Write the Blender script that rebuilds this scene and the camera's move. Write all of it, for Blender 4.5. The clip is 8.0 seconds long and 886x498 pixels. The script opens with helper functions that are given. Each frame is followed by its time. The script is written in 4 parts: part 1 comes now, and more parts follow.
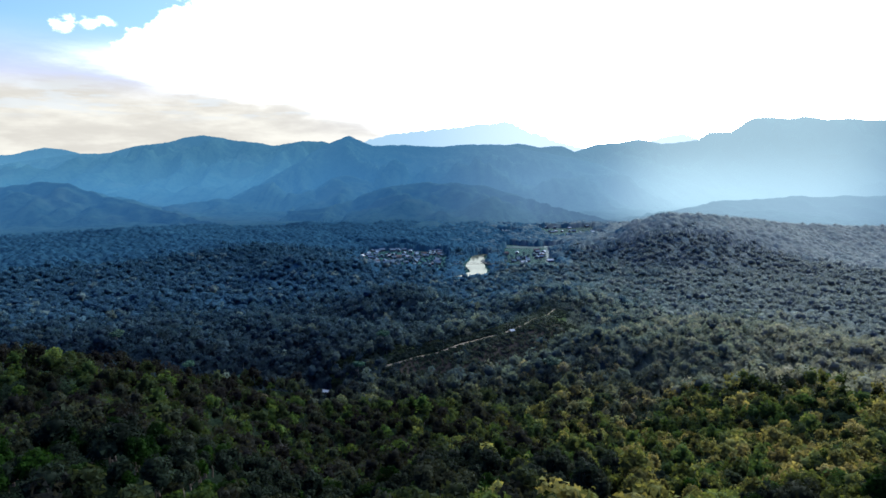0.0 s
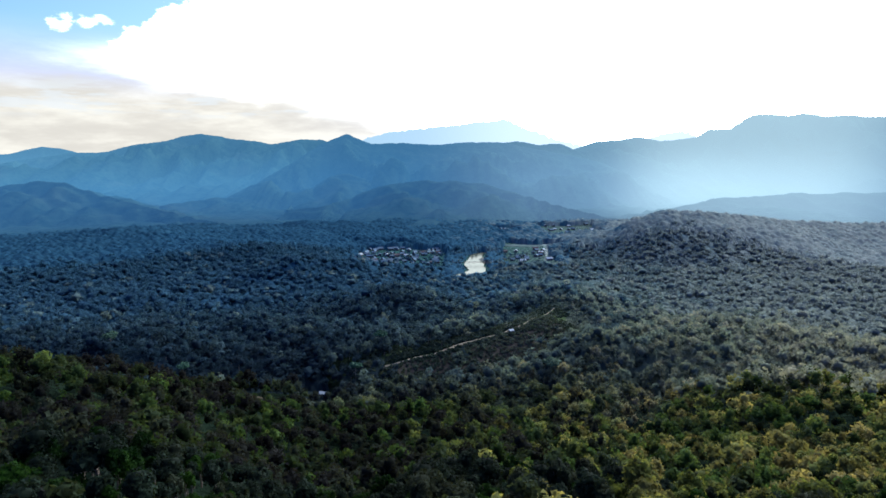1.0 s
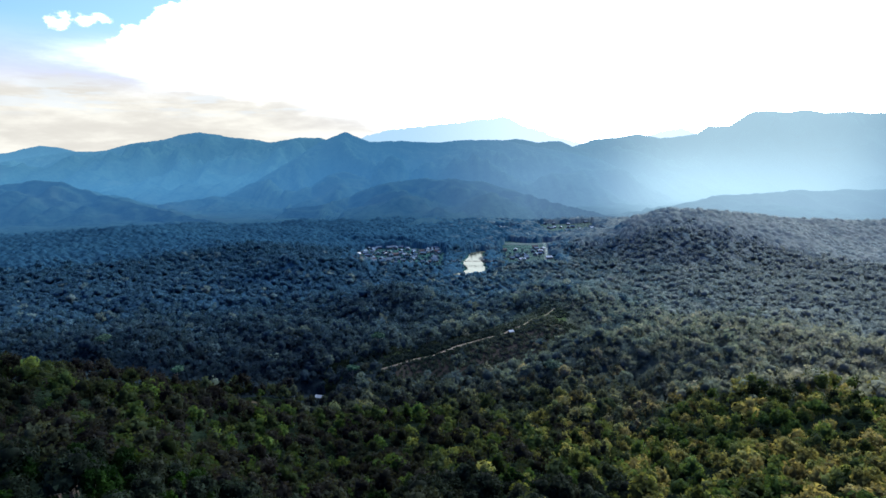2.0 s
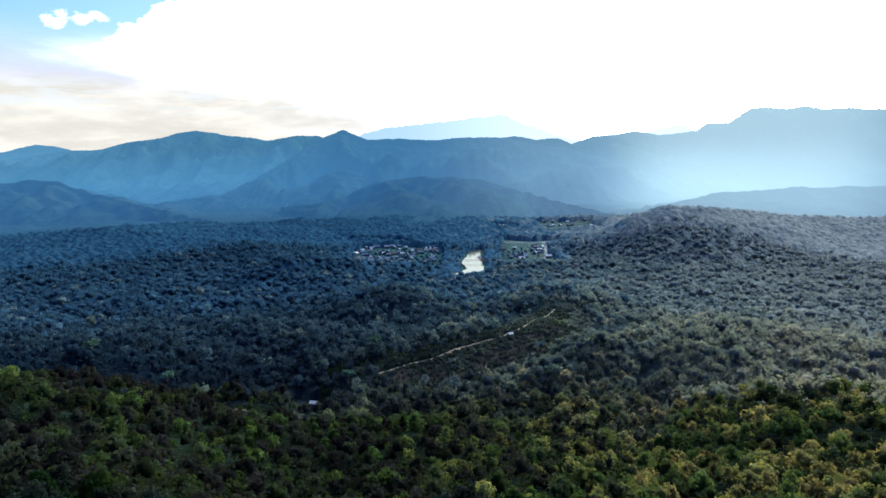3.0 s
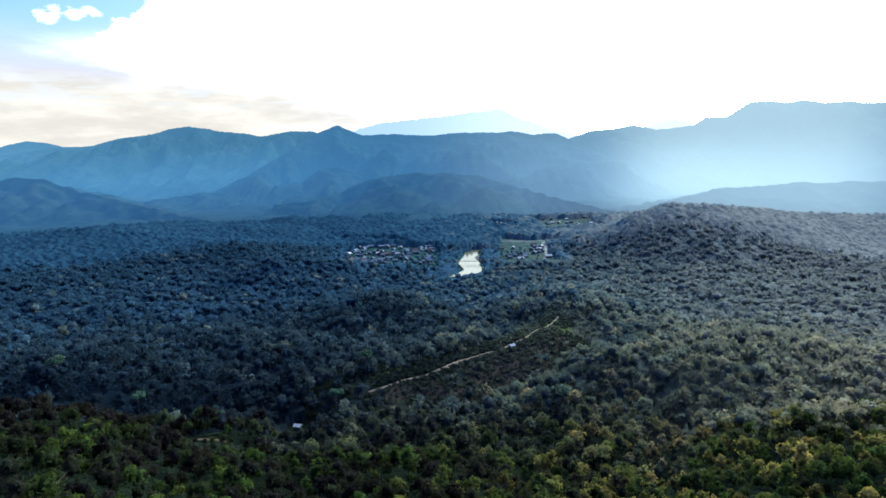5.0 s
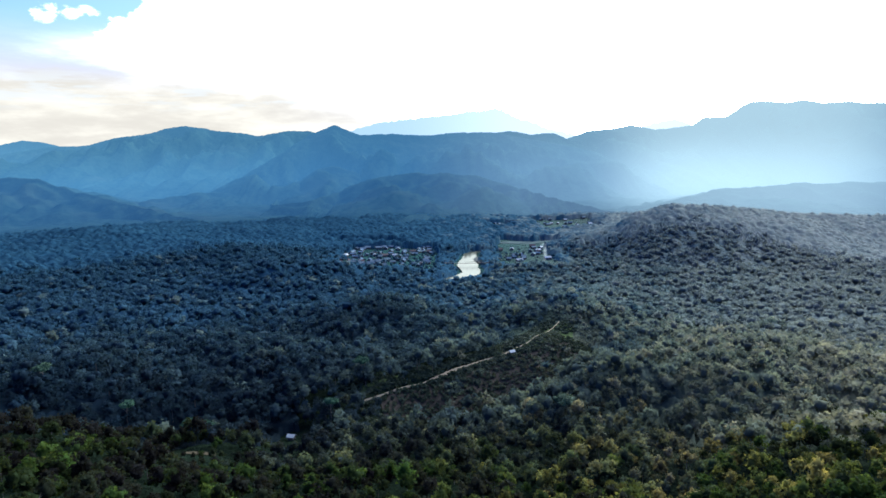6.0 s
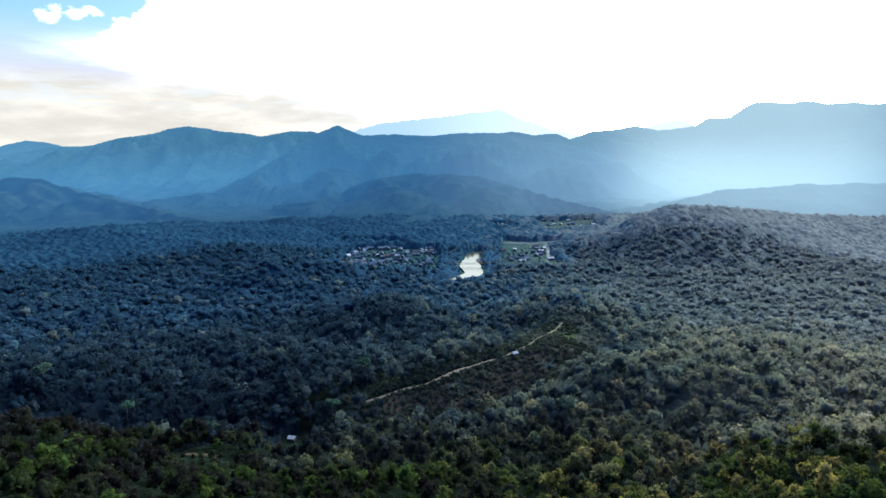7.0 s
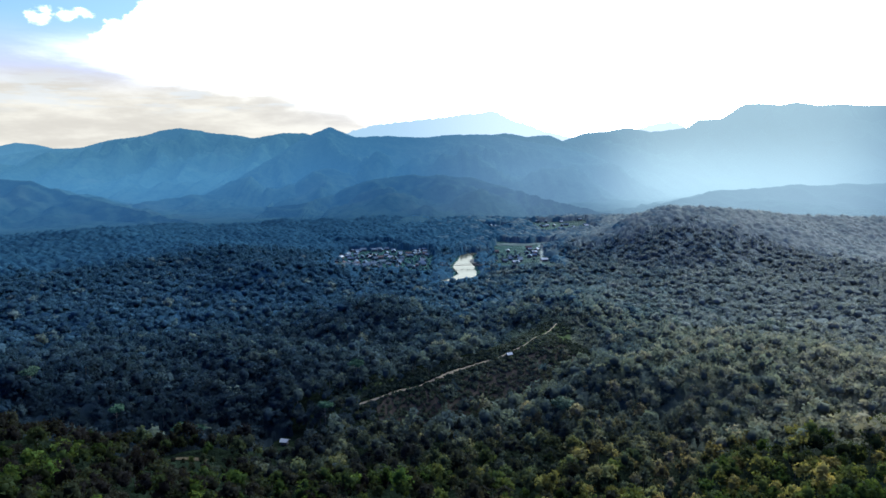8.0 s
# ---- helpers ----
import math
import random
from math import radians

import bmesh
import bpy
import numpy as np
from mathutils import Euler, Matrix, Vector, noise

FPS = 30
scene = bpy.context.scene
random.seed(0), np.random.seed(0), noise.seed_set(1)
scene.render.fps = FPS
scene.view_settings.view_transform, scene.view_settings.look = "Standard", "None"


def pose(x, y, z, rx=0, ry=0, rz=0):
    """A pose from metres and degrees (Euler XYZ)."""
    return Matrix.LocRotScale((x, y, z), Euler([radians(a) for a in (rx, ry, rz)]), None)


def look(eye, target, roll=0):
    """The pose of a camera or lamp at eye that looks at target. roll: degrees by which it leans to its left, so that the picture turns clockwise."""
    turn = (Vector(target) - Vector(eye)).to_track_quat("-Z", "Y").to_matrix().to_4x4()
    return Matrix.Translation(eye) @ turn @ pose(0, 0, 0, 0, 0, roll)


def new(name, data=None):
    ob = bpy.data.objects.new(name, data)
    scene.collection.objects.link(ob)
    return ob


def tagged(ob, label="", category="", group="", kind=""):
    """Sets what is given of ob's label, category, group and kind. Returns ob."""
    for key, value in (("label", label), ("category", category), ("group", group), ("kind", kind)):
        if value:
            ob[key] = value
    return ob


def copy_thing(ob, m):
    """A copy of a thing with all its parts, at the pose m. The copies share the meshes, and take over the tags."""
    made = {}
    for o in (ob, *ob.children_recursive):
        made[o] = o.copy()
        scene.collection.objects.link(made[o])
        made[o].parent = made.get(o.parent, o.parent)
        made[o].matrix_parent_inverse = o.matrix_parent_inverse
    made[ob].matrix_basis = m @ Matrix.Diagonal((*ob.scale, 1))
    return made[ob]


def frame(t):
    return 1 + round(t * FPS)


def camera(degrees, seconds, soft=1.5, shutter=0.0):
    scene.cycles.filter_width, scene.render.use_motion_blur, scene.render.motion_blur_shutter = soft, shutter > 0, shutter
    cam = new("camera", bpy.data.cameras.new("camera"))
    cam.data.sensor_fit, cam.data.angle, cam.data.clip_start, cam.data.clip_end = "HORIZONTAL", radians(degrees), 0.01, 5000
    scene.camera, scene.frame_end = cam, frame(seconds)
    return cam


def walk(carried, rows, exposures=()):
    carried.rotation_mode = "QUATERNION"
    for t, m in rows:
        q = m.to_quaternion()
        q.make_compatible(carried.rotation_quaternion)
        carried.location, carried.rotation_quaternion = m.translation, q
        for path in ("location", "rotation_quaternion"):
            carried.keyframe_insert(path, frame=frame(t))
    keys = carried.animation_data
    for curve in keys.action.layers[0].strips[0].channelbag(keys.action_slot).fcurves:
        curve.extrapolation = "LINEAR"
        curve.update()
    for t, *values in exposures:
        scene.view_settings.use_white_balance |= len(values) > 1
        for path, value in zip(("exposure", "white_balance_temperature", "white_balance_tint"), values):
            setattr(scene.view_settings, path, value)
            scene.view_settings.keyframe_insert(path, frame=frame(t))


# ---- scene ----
cam = camera(72, 8.0, soft=1.6)
ROWS = [
    (0, 0, 0, 148, 82, -0, 0),
    (0.5, 0.32, 2.81, 147.96, 81.904, 0.089, -0.059),
    (1, 0.63, 5.66, 148.05, 81.811, 0.174, -0.132),
    (1.5, 1.01, 8.95, 148.43, 81.704, 0.251, -0.155),
    (3, 2.28, 23.89, 149.37, 81.371, 0.549, -0.356),
    (3.5, 2.39, 31.63, 149.9, 81.236, 0.601, -0.444),
    (4, 2.56, 39.93, 150.56, 81.086, 0.696, -0.523),
    (4.5, 2.72, 48.89, 150.9, 80.975, 0.741, -0.608),
    (6, 2.53, 67.9, 152.42, 80.882, 0.671, -0.931),
    (6.5, 2.53, 69.75, 152.17, 80.924, 0.544, -0.571),
    (7, 2.65, 70.46, 151.89, 80.942, 0.597, -0.674),
    (7.5, 2.34, 71.81, 151.57, 81.008, 0.625, -1.128),
    (8, 2.37, 73.09, 150.73, 81.11, 0.658, -1.332),
]
# a cool white balance, the same all along; the picture brightens a little in the middle of the flight
walk(cam, [(t, pose(*m)) for t, *m in ROWS], [(0.0, 1.77, 4500, 12), (1.5, 1.82, 4500, 12), (4.0, 1.91, 4500, 12), (6.5, 1.91, 4500, 12), (8.0, 1.75, 4500, 12)])

# ---- light: low sun ahead behind thin bright cloud, blue sky behind the camera ----
SUN_EL, SUN_AZ = radians(22), radians(27)
SUN_DIR = Vector((math.sin(SUN_AZ) * math.cos(SUN_EL), math.cos(SUN_AZ) * math.cos(SUN_EL), math.sin(SUN_EL)))
sun = new("sun", bpy.data.lights.new("sun", "SUN"))
sun.data.energy, sun.data.angle, sun.data.color = 1.0, radians(30), (1.0, 0.86, 0.66)
sun.matrix_world = look(SUN_DIR * 3000, (0, 0, 0))


class Nodes:
    """Short hand for building a node tree."""

    def __init__(self, tree):
        self.tree = tree
        tree.nodes.clear()

    def add(self, kind, ins=None, **props):
        n = self.tree.nodes.new(kind)
        for k, v in props.items():
            setattr(n, k, v)
        for k, v in (ins or {}).items():
            if isinstance(v, bpy.types.NodeSocket):
                self.tree.links.new(v, n.inputs[k])
            else:
                n.inputs[k].default_value = v
        return n

    def math(self, op, a, b=0.0, c=0.0, clamp=False):
        return self.add("ShaderNodeMath", {0: a, 1: b, 2: c}, operation=op, use_clamp=clamp).outputs[0]

    def vec(self, op, a, b=(0, 0, 0)):
        n = self.add("ShaderNodeVectorMath", {0: a, 1: b}, operation=op)
        return n.outputs["Value"] if op == "DOT_PRODUCT" else n.outputs[0]

    def noise(self, vector, scale, detail=3.0, rough=0.55, out="Fac"):
        return self.add("ShaderNodeTexNoise", {"Vector": vector, "Scale": scale, "Detail": detail, "Roughness": rough}).outputs[out]

    def ramp(self, fac, a, b, lo=0.0, hi=1.0):
        """A smooth step of fac from a to b, as lo to hi."""
        n = self.add("ShaderNodeMapRange", {0: fac, 1: a, 2: b, 3: lo, 4: hi}, interpolation_type="SMOOTHSTEP")
        return n.outputs[0]

    def mix(self, fac, a, b, blend="MIX"):
        n = self.add("ShaderNodeMix", {"Factor": fac}, data_type="RGBA", blend_type=blend)
        for s, v in ((n.inputs[6], a), (n.inputs[7], b)):
            if isinstance(v, bpy.types.NodeSocket):
                self.tree.links.new(v, s)
            else:
                s.default_value = (*v, 1.0)
        return n.outputs[2]


world = bpy.data.worlds.new("sky")
scene.world = world
world.use_nodes = True
w = Nodes(world.node_tree)
sky = w.add("ShaderNodeTexSky", sky_type="NISHITA", sun_disc=False, sun_elevation=SUN_EL, sun_rotation=SUN_AZ, air_density=1.0, dust_density=1.5, ozone_density=1.0).outputs[0]
SKY = 0.078
clear = w.vec("MULTIPLY", sky, (SKY * 0.63, SKY * 0.60, SKY * 0.85))
way = w.vec("NORMALIZE", w.add("ShaderNodeTexCoord").outputs["Generated"])
puffs = w.noise(w.vec("MULTIPLY", way, (1.0, 1.0, 1.6)), 16.0, 7.0, 0.58)
wisps = w.noise(w.vec("MULTIPLY", way, (1.0, 1.0, 4.5)), 6.5, 7.0, 0.60)
part_of = w.add("ShaderNodeSeparateXYZ", {0: way}).outputs
height = part_of[2]
near_sun = w.vec("DOT_PRODUCT", way, tuple(SUN_DIR))
# pale haze low down, blue higher up
mist = w.mix(w.ramp(wisps, 0.38, 0.64), (0.282, 0.212, 0.122), (0.37, 0.280, 0.160))
skycol = w.mix(w.ramp(height, 0.20, 0.085, 0.0, 0.93), clear, mist)
# bright cloud fills the sunward half of the sky ahead; its rounded edge leans over the blue
over = w.math("MINIMUM", w.math("MAXIMUM", w.math("SUBTRACT", height, 0.165), 0.0), 0.14)
bank = w.math("MULTIPLY_ADD", over, -1.75, part_of[0])
crisp = w.ramp(w.math("MULTIPLY_ADD", puffs, 0.16, bank), -0.392, -0.366)
soft_edge = w.math("MULTIPLY_ADD", w.math("SUBTRACT", w.math("MINIMUM", height, 0.13), 0.13), 5.0, w.math("MULTIPLY_ADD", wisps, 0.20, bank))
soft_edge = w.ramp(soft_edge, -0.45, -0.10)
cover = w.add("ShaderNodeMix", {0: w.ramp(height, 0.180, 0.125), 2: crisp, 3: soft_edge}).outputs[0]
cover = w.math("MULTIPLY", cover, w.ramp(part_of[1], -0.35, 0.3))
cover = w.math("MULTIPLY", cover, w.ramp(height, 1.15, 0.8))
# one small cloud that stands apart from the bank
small = w.vec("MULTIPLY", w.vec("SUBTRACT", way, (-0.486, 0.852, 0.188)), (1.0, 1.0, 3.0))
small = w.math("ADD", w.add("ShaderNodeVectorMath", {0: small}, operation="LENGTH").outputs["Value"], w.math("MULTIPLY_ADD", puffs, -0.26, 0.13))
cover = w.math("MAXIMUM", cover, w.ramp(small, 0.022, -0.022, 0.0, 0.9))
lit = w.add("ShaderNodeVectorMath", {0: (1.20, 0.95, 0.60), "Scale": w.ramp(near_sun, 0.30, 1.0, 1.0, 2.6)}, operation="SCALE").outputs[0]
skycol = w.mix(cover, skycol, lit)
# the hazy foot of the sky away from the sun, with streaks of thin cloud
foot = w.math("ADD", height, w.math("MULTIPLY_ADD", wisps, 0.10, -0.05))
foot = w.math("MULTIPLY", w.ramp(foot, 0.120, 0.075), w.ramp(part_of[0], -0.02, -0.34))
skycol = w.mix(foot, skycol, mist)
streak = w.ramp(w.noise(w.vec("MULTIPLY", way, (1.0, 1.0, 9.0)), 9.0, 6.0, 0.6), 0.52, 0.62)
streak = w.math("MULTIPLY", streak, w.math("MULTIPLY", w.ramp(height, 0.055, 0.08), w.ramp(height, 0.125, 0.095)))
streak = w.math("MULTIPLY", streak, w.ramp(part_of[0], -0.10, -0.22, 0.0, 0.7))
skycol = w.mix(streak, skycol, (0.31, 0.255, 0.170))
back = w.add("ShaderNodeBackground", {"Color": skycol, "Strength": 1.0}).outputs[0]
w.add("ShaderNodeOutputWorld", {0: back})


# ---- materials ----
def material(name):
    m = bpy.data.materials.new(name)
    m.use_nodes = True
    return m, Nodes(m.node_tree)


def finish(n, shader):
    n.add("ShaderNodeOutputMaterial", {0: shader})


def leafy_normal(n, skyward, lie=(0, 0, 1)):
    """Bends the normals upward, or along the slope of a closed canopy, to even out light and shade on the clumps."""
    own = n.add("ShaderNodeNewGeometry").outputs["Normal"]
    own = n.vec("MULTIPLY", own, (1 - skyward, 1 - skyward, 1 - skyward))
    return n.vec("NORMALIZE", n.vec("ADD", own, n.vec("MULTIPLY", lie, (skyward, skyward, skyward))))


def leaf_material(name, dark, light, other, through_light=0.35, gloss=0.02, skyward=0.2, haze_sheen=0.0):
    """Foliage: a clump's own tint, a tree's own tint, gloss, and light that comes through the leaves."""
    m, n = material(name)
    tint = n.add("ShaderNodeAttribute", attribute_name="tint").outputs["Fac"]
    own = n.add("ShaderNodeObjectInfo").outputs["Random"]
    place = n.add("ShaderNodeNewGeometry").outputs["Position"]
    patch = n.noise(place, 0.013, 3.0)
    grain = n.noise(place, 1.3, 3.0)
    col = n.mix(n.math("MULTIPLY_ADD", grain, 0.5, n.math("MULTIPLY_ADD", tint, 1.0, -0.25), clamp=True), dark, light)
    col = n.mix(n.ramp(n.math("ADD", own, n.math("MULTIPLY_ADD", patch, 0.8, -0.4)), 0.55, 1.0, 0.0, 0.7), col, other)
    stand = n.noise(place, 0.034, 2.0)
    col = n.mix(n.ramp(n.math("MULTIPLY_ADD", stand, 0.5, n.math("MULTIPLY", patch, 0.5)), 0.38, 0.60, 0.75, 0.0), col, dark)
    # the bluish sheen is added as a thin veil of haze
    front = n.add("ShaderNodeBsdfPrincipled", {"Base Color": col, "Roughness": 0.8, "Specular IOR Level": gloss, "Sheen Weight": haze_sheen, "Sheen Roughness": 0.55, "Sheen Tint": (0.62, 0.84, 1.0, 1.0), "Normal": leafy_normal(n, skyward)}).outputs[0]
    back_col = n.vec("MULTIPLY", col, (2.0, 1.7, 0.9))
    behind = n.add("ShaderNodeBsdfTranslucent", {"Color": back_col}).outputs[0]
    finish(n, n.add("ShaderNodeMixShader", {0: through_light, 1: front, 2: behind}).outputs[0])
    return m


LEAF_GREEN = leaf_material("leaf_green", (0.001, 0.005, 0.001), (0.014, 0.034, 0.003), (0.006, 0.014, 0.003), 0.25, 0.02, 0.1)
LEAF_DULL = leaf_material("leaf_dull", (0.002, 0.004, 0.003), (0.015, 0.024, 0.016), (0.018, 0.022, 0.012), 0.2, 0.02, 0.1)
LEAF_YELLOW = leaf_material("leaf_yellow", (0.014, 0.020, 0.006), (0.080, 0.102, 0.020), (0.078, 0.076, 0.028), 0.42, 0.02, 0.15)
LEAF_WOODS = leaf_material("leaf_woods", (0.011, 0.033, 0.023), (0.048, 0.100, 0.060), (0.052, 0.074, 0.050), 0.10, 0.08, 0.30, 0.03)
LEAF_SCRUB = leaf_material("leaf_scrub", (0.014, 0.024, 0.018), (0.062, 0.084, 0.066), (0.050, 0.056, 0.042), 0.2, 0.05)


def mixed_leaf_material(name, here, beyond, through_light, gloss, skyward, shade=0.30, back=(1.9, 1.6, 0.9), haze_sheen=0.0):
    """Foliage of a mixed stand: each tree has its own kind, from dull dark through fresh green to yellow, and its own
    share of colours with distance haze put into them.
    """
    m, n = material(name)
    tint = n.add("ShaderNodeAttribute", attribute_name="tint").outputs["Fac"]
    kind = n.add("ShaderNodeAttribute", attribute_name="kind").outputs["Fac"]
    haze_share = n.add("ShaderNodeAttribute", attribute_name="haze_share").outputs["Fac"]
    grain = n.noise(n.add("ShaderNodeNewGeometry").outputs["Position"], 1.9, 3.0)
    cols = []
    for steps in (here, beyond):
        own = n.add("ShaderNodeValToRGB", {0: kind})
        ramp = own.color_ramp
        ramp.elements[0].color, ramp.elements[-1].color = (*steps[0][1], 1), (*steps[-1][1], 1)
        for at, c in steps[1:-1]:
            ramp.elements.new(at).color = (*c, 1)
        cols.append(own.outputs[0])
    col = n.mix(haze_share, *cols)
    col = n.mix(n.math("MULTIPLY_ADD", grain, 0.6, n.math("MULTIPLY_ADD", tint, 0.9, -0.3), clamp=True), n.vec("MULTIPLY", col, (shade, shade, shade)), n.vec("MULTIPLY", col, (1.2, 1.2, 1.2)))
    lie = n.add("ShaderNodeAttribute", attribute_name="lie").outputs["Vector"]
    # faint bluish sheen stands in for haze over the canopy
    front = n.add("ShaderNodeBsdfPrincipled", {"Base Color": col, "Roughness": 0.85, "Specular IOR Level": gloss, "Sheen Weight": haze_sheen, "Sheen Roughness": 0.6, "Sheen Tint": (0.48, 0.74, 1.0, 1.0), "Normal": leafy_normal(n, skyward, lie)}).outputs[0]
    behind = n.add("ShaderNodeBsdfTranslucent", {"Color": n.vec("MULTIPLY", col, back)}).outputs[0]
    finish(n, n.add("ShaderNodeMixShader", {0: through_light, 1: front, 2: behind}).outputs[0])
    return m


# STAND, VALLEY, PLAIN: bluish distance haze and pale sunward haze in the leaf colours
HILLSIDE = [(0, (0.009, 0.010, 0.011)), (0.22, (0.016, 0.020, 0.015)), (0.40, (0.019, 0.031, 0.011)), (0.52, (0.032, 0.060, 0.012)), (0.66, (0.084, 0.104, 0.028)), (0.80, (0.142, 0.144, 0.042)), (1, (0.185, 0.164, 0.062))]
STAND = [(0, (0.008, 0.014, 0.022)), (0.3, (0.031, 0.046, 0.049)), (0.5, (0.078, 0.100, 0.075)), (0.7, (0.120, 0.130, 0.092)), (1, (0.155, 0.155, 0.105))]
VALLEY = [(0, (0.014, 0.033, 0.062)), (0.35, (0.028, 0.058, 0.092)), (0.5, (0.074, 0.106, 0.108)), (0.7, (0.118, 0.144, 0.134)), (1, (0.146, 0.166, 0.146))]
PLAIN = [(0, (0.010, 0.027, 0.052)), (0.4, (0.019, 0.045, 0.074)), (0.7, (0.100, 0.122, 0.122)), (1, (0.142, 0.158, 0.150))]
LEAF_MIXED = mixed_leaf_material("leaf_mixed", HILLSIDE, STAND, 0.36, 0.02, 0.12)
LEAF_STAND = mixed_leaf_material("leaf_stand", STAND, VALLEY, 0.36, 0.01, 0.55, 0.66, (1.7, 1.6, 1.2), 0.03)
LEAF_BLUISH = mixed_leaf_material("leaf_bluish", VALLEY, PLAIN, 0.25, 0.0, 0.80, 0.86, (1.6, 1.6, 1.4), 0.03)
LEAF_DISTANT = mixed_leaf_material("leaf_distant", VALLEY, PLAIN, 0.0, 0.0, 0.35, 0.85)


def bark_material(name, a, b):
    m, n = material(name)
    place = n.add("ShaderNodeTexCoord").outputs["Object"]
    col = n.mix(n.noise(n.vec("MULTIPLY", place, (3, 3, 0.6)), 2.0, 4.0), a, b)
    finish(n, n.add("ShaderNodeBsdfPrincipled", {"Base Color": col, "Roughness": 0.85}).outputs[0])
    return m


BARK = bark_material("bark", (0.06, 0.045, 0.035), (0.16, 0.13, 0.10))
BARK_PALE = bark_material("bark_pale", (0.062, 0.058, 0.052), (0.125, 0.116, 0.104))


def ground_material():
    """Forest floor and scrub near by; far off the canopy itself, with crowns as relief."""
    m, n = material("forest_ground")
    place = n.add("ShaderNodeNewGeometry").outputs["Position"]
    flat_place = n.vec("MULTIPLY", place, (1, 1, 0.3))
    crowns = n.add("ShaderNodeTexVoronoi", {"Vector": flat_place, "Scale": 0.085, "Randomness": 1.0}, feature="SMOOTH_F1").outputs["Distance"]
    big = n.noise(flat_place, 0.006, 4.0)
    fine = n.noise(flat_place, 0.12, 5.0, 0.65)
    # far canopy colours, with bluish distance haze put into them
    col = n.mix(n.ramp(fine, 0.3, 0.7), (0.020, 0.052, 0.056), (0.042, 0.090, 0.092))
    col = n.mix(n.ramp(big, 0.45, 0.7, 0.0, 0.55), col, (0.034, 0.062, 0.060))
    # near floor almost black: the shade between trees put into its colour
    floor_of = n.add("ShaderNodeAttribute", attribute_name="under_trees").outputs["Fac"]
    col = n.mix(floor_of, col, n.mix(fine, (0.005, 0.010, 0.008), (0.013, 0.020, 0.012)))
    open_land = n.add("ShaderNodeAttribute", attribute_name="open_land").outputs["Fac"]
    col = n.mix(open_land, col, n.mix(fine, (0.05, 0.08, 0.045), (0.10, 0.12, 0.07)))
    # paler ground on the sunward side: bright haze put into the colour
    veiled = n.add("ShaderNodeAttribute", attribute_name="veiled").outputs["Fac"]
    col = n.mix(veiled, col, n.mix(fine, (0.085, 0.098, 0.076), (0.150, 0.160, 0.130)))
    h = n.math("ADD", n.math("MULTIPLY", crowns, -0.9), n.math("MULTIPLY", fine, 1.2))
    bump = n.add("ShaderNodeBump", {"Height": h, "Strength": 0.9, "Distance": 7.0}).outputs[0]
    finish(n, n.add("ShaderNodeBsdfPrincipled", {"Base Color": col, "Roughness": 0.95, "Specular IOR Level": 0.0, "Normal": bump}).outputs[0])
    return m


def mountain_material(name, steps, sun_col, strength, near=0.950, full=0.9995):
    """Wooded mountains of the far distance, with the haze of the air before them painted in as emission: deeper with
    distance, paler towards the sun.
    """
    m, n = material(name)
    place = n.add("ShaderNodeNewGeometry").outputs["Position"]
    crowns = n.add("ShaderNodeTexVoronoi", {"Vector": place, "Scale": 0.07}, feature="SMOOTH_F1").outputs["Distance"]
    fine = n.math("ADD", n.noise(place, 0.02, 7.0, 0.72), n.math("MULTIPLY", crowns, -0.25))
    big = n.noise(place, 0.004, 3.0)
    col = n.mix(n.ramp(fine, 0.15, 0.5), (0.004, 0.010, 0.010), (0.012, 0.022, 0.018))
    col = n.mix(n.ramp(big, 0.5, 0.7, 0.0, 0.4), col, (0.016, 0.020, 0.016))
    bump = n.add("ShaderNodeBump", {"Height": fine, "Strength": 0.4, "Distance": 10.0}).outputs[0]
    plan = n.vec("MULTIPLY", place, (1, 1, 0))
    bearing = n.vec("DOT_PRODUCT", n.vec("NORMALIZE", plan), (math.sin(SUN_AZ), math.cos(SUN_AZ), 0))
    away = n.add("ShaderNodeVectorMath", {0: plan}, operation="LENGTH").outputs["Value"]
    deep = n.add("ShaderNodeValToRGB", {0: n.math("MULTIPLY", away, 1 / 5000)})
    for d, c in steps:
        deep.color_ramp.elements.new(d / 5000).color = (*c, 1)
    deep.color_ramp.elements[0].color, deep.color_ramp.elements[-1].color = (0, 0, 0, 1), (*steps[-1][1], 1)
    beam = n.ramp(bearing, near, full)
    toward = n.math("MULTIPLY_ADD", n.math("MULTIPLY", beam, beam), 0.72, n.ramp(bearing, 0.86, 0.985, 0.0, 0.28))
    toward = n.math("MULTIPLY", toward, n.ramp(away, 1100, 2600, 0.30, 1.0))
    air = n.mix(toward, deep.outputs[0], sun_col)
    # the painted haze is thicker low down
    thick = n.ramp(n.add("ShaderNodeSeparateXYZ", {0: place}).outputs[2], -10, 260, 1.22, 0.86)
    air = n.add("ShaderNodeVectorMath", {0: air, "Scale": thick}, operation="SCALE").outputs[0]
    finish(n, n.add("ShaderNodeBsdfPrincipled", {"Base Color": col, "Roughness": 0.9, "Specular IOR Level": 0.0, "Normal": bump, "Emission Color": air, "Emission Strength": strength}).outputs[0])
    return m


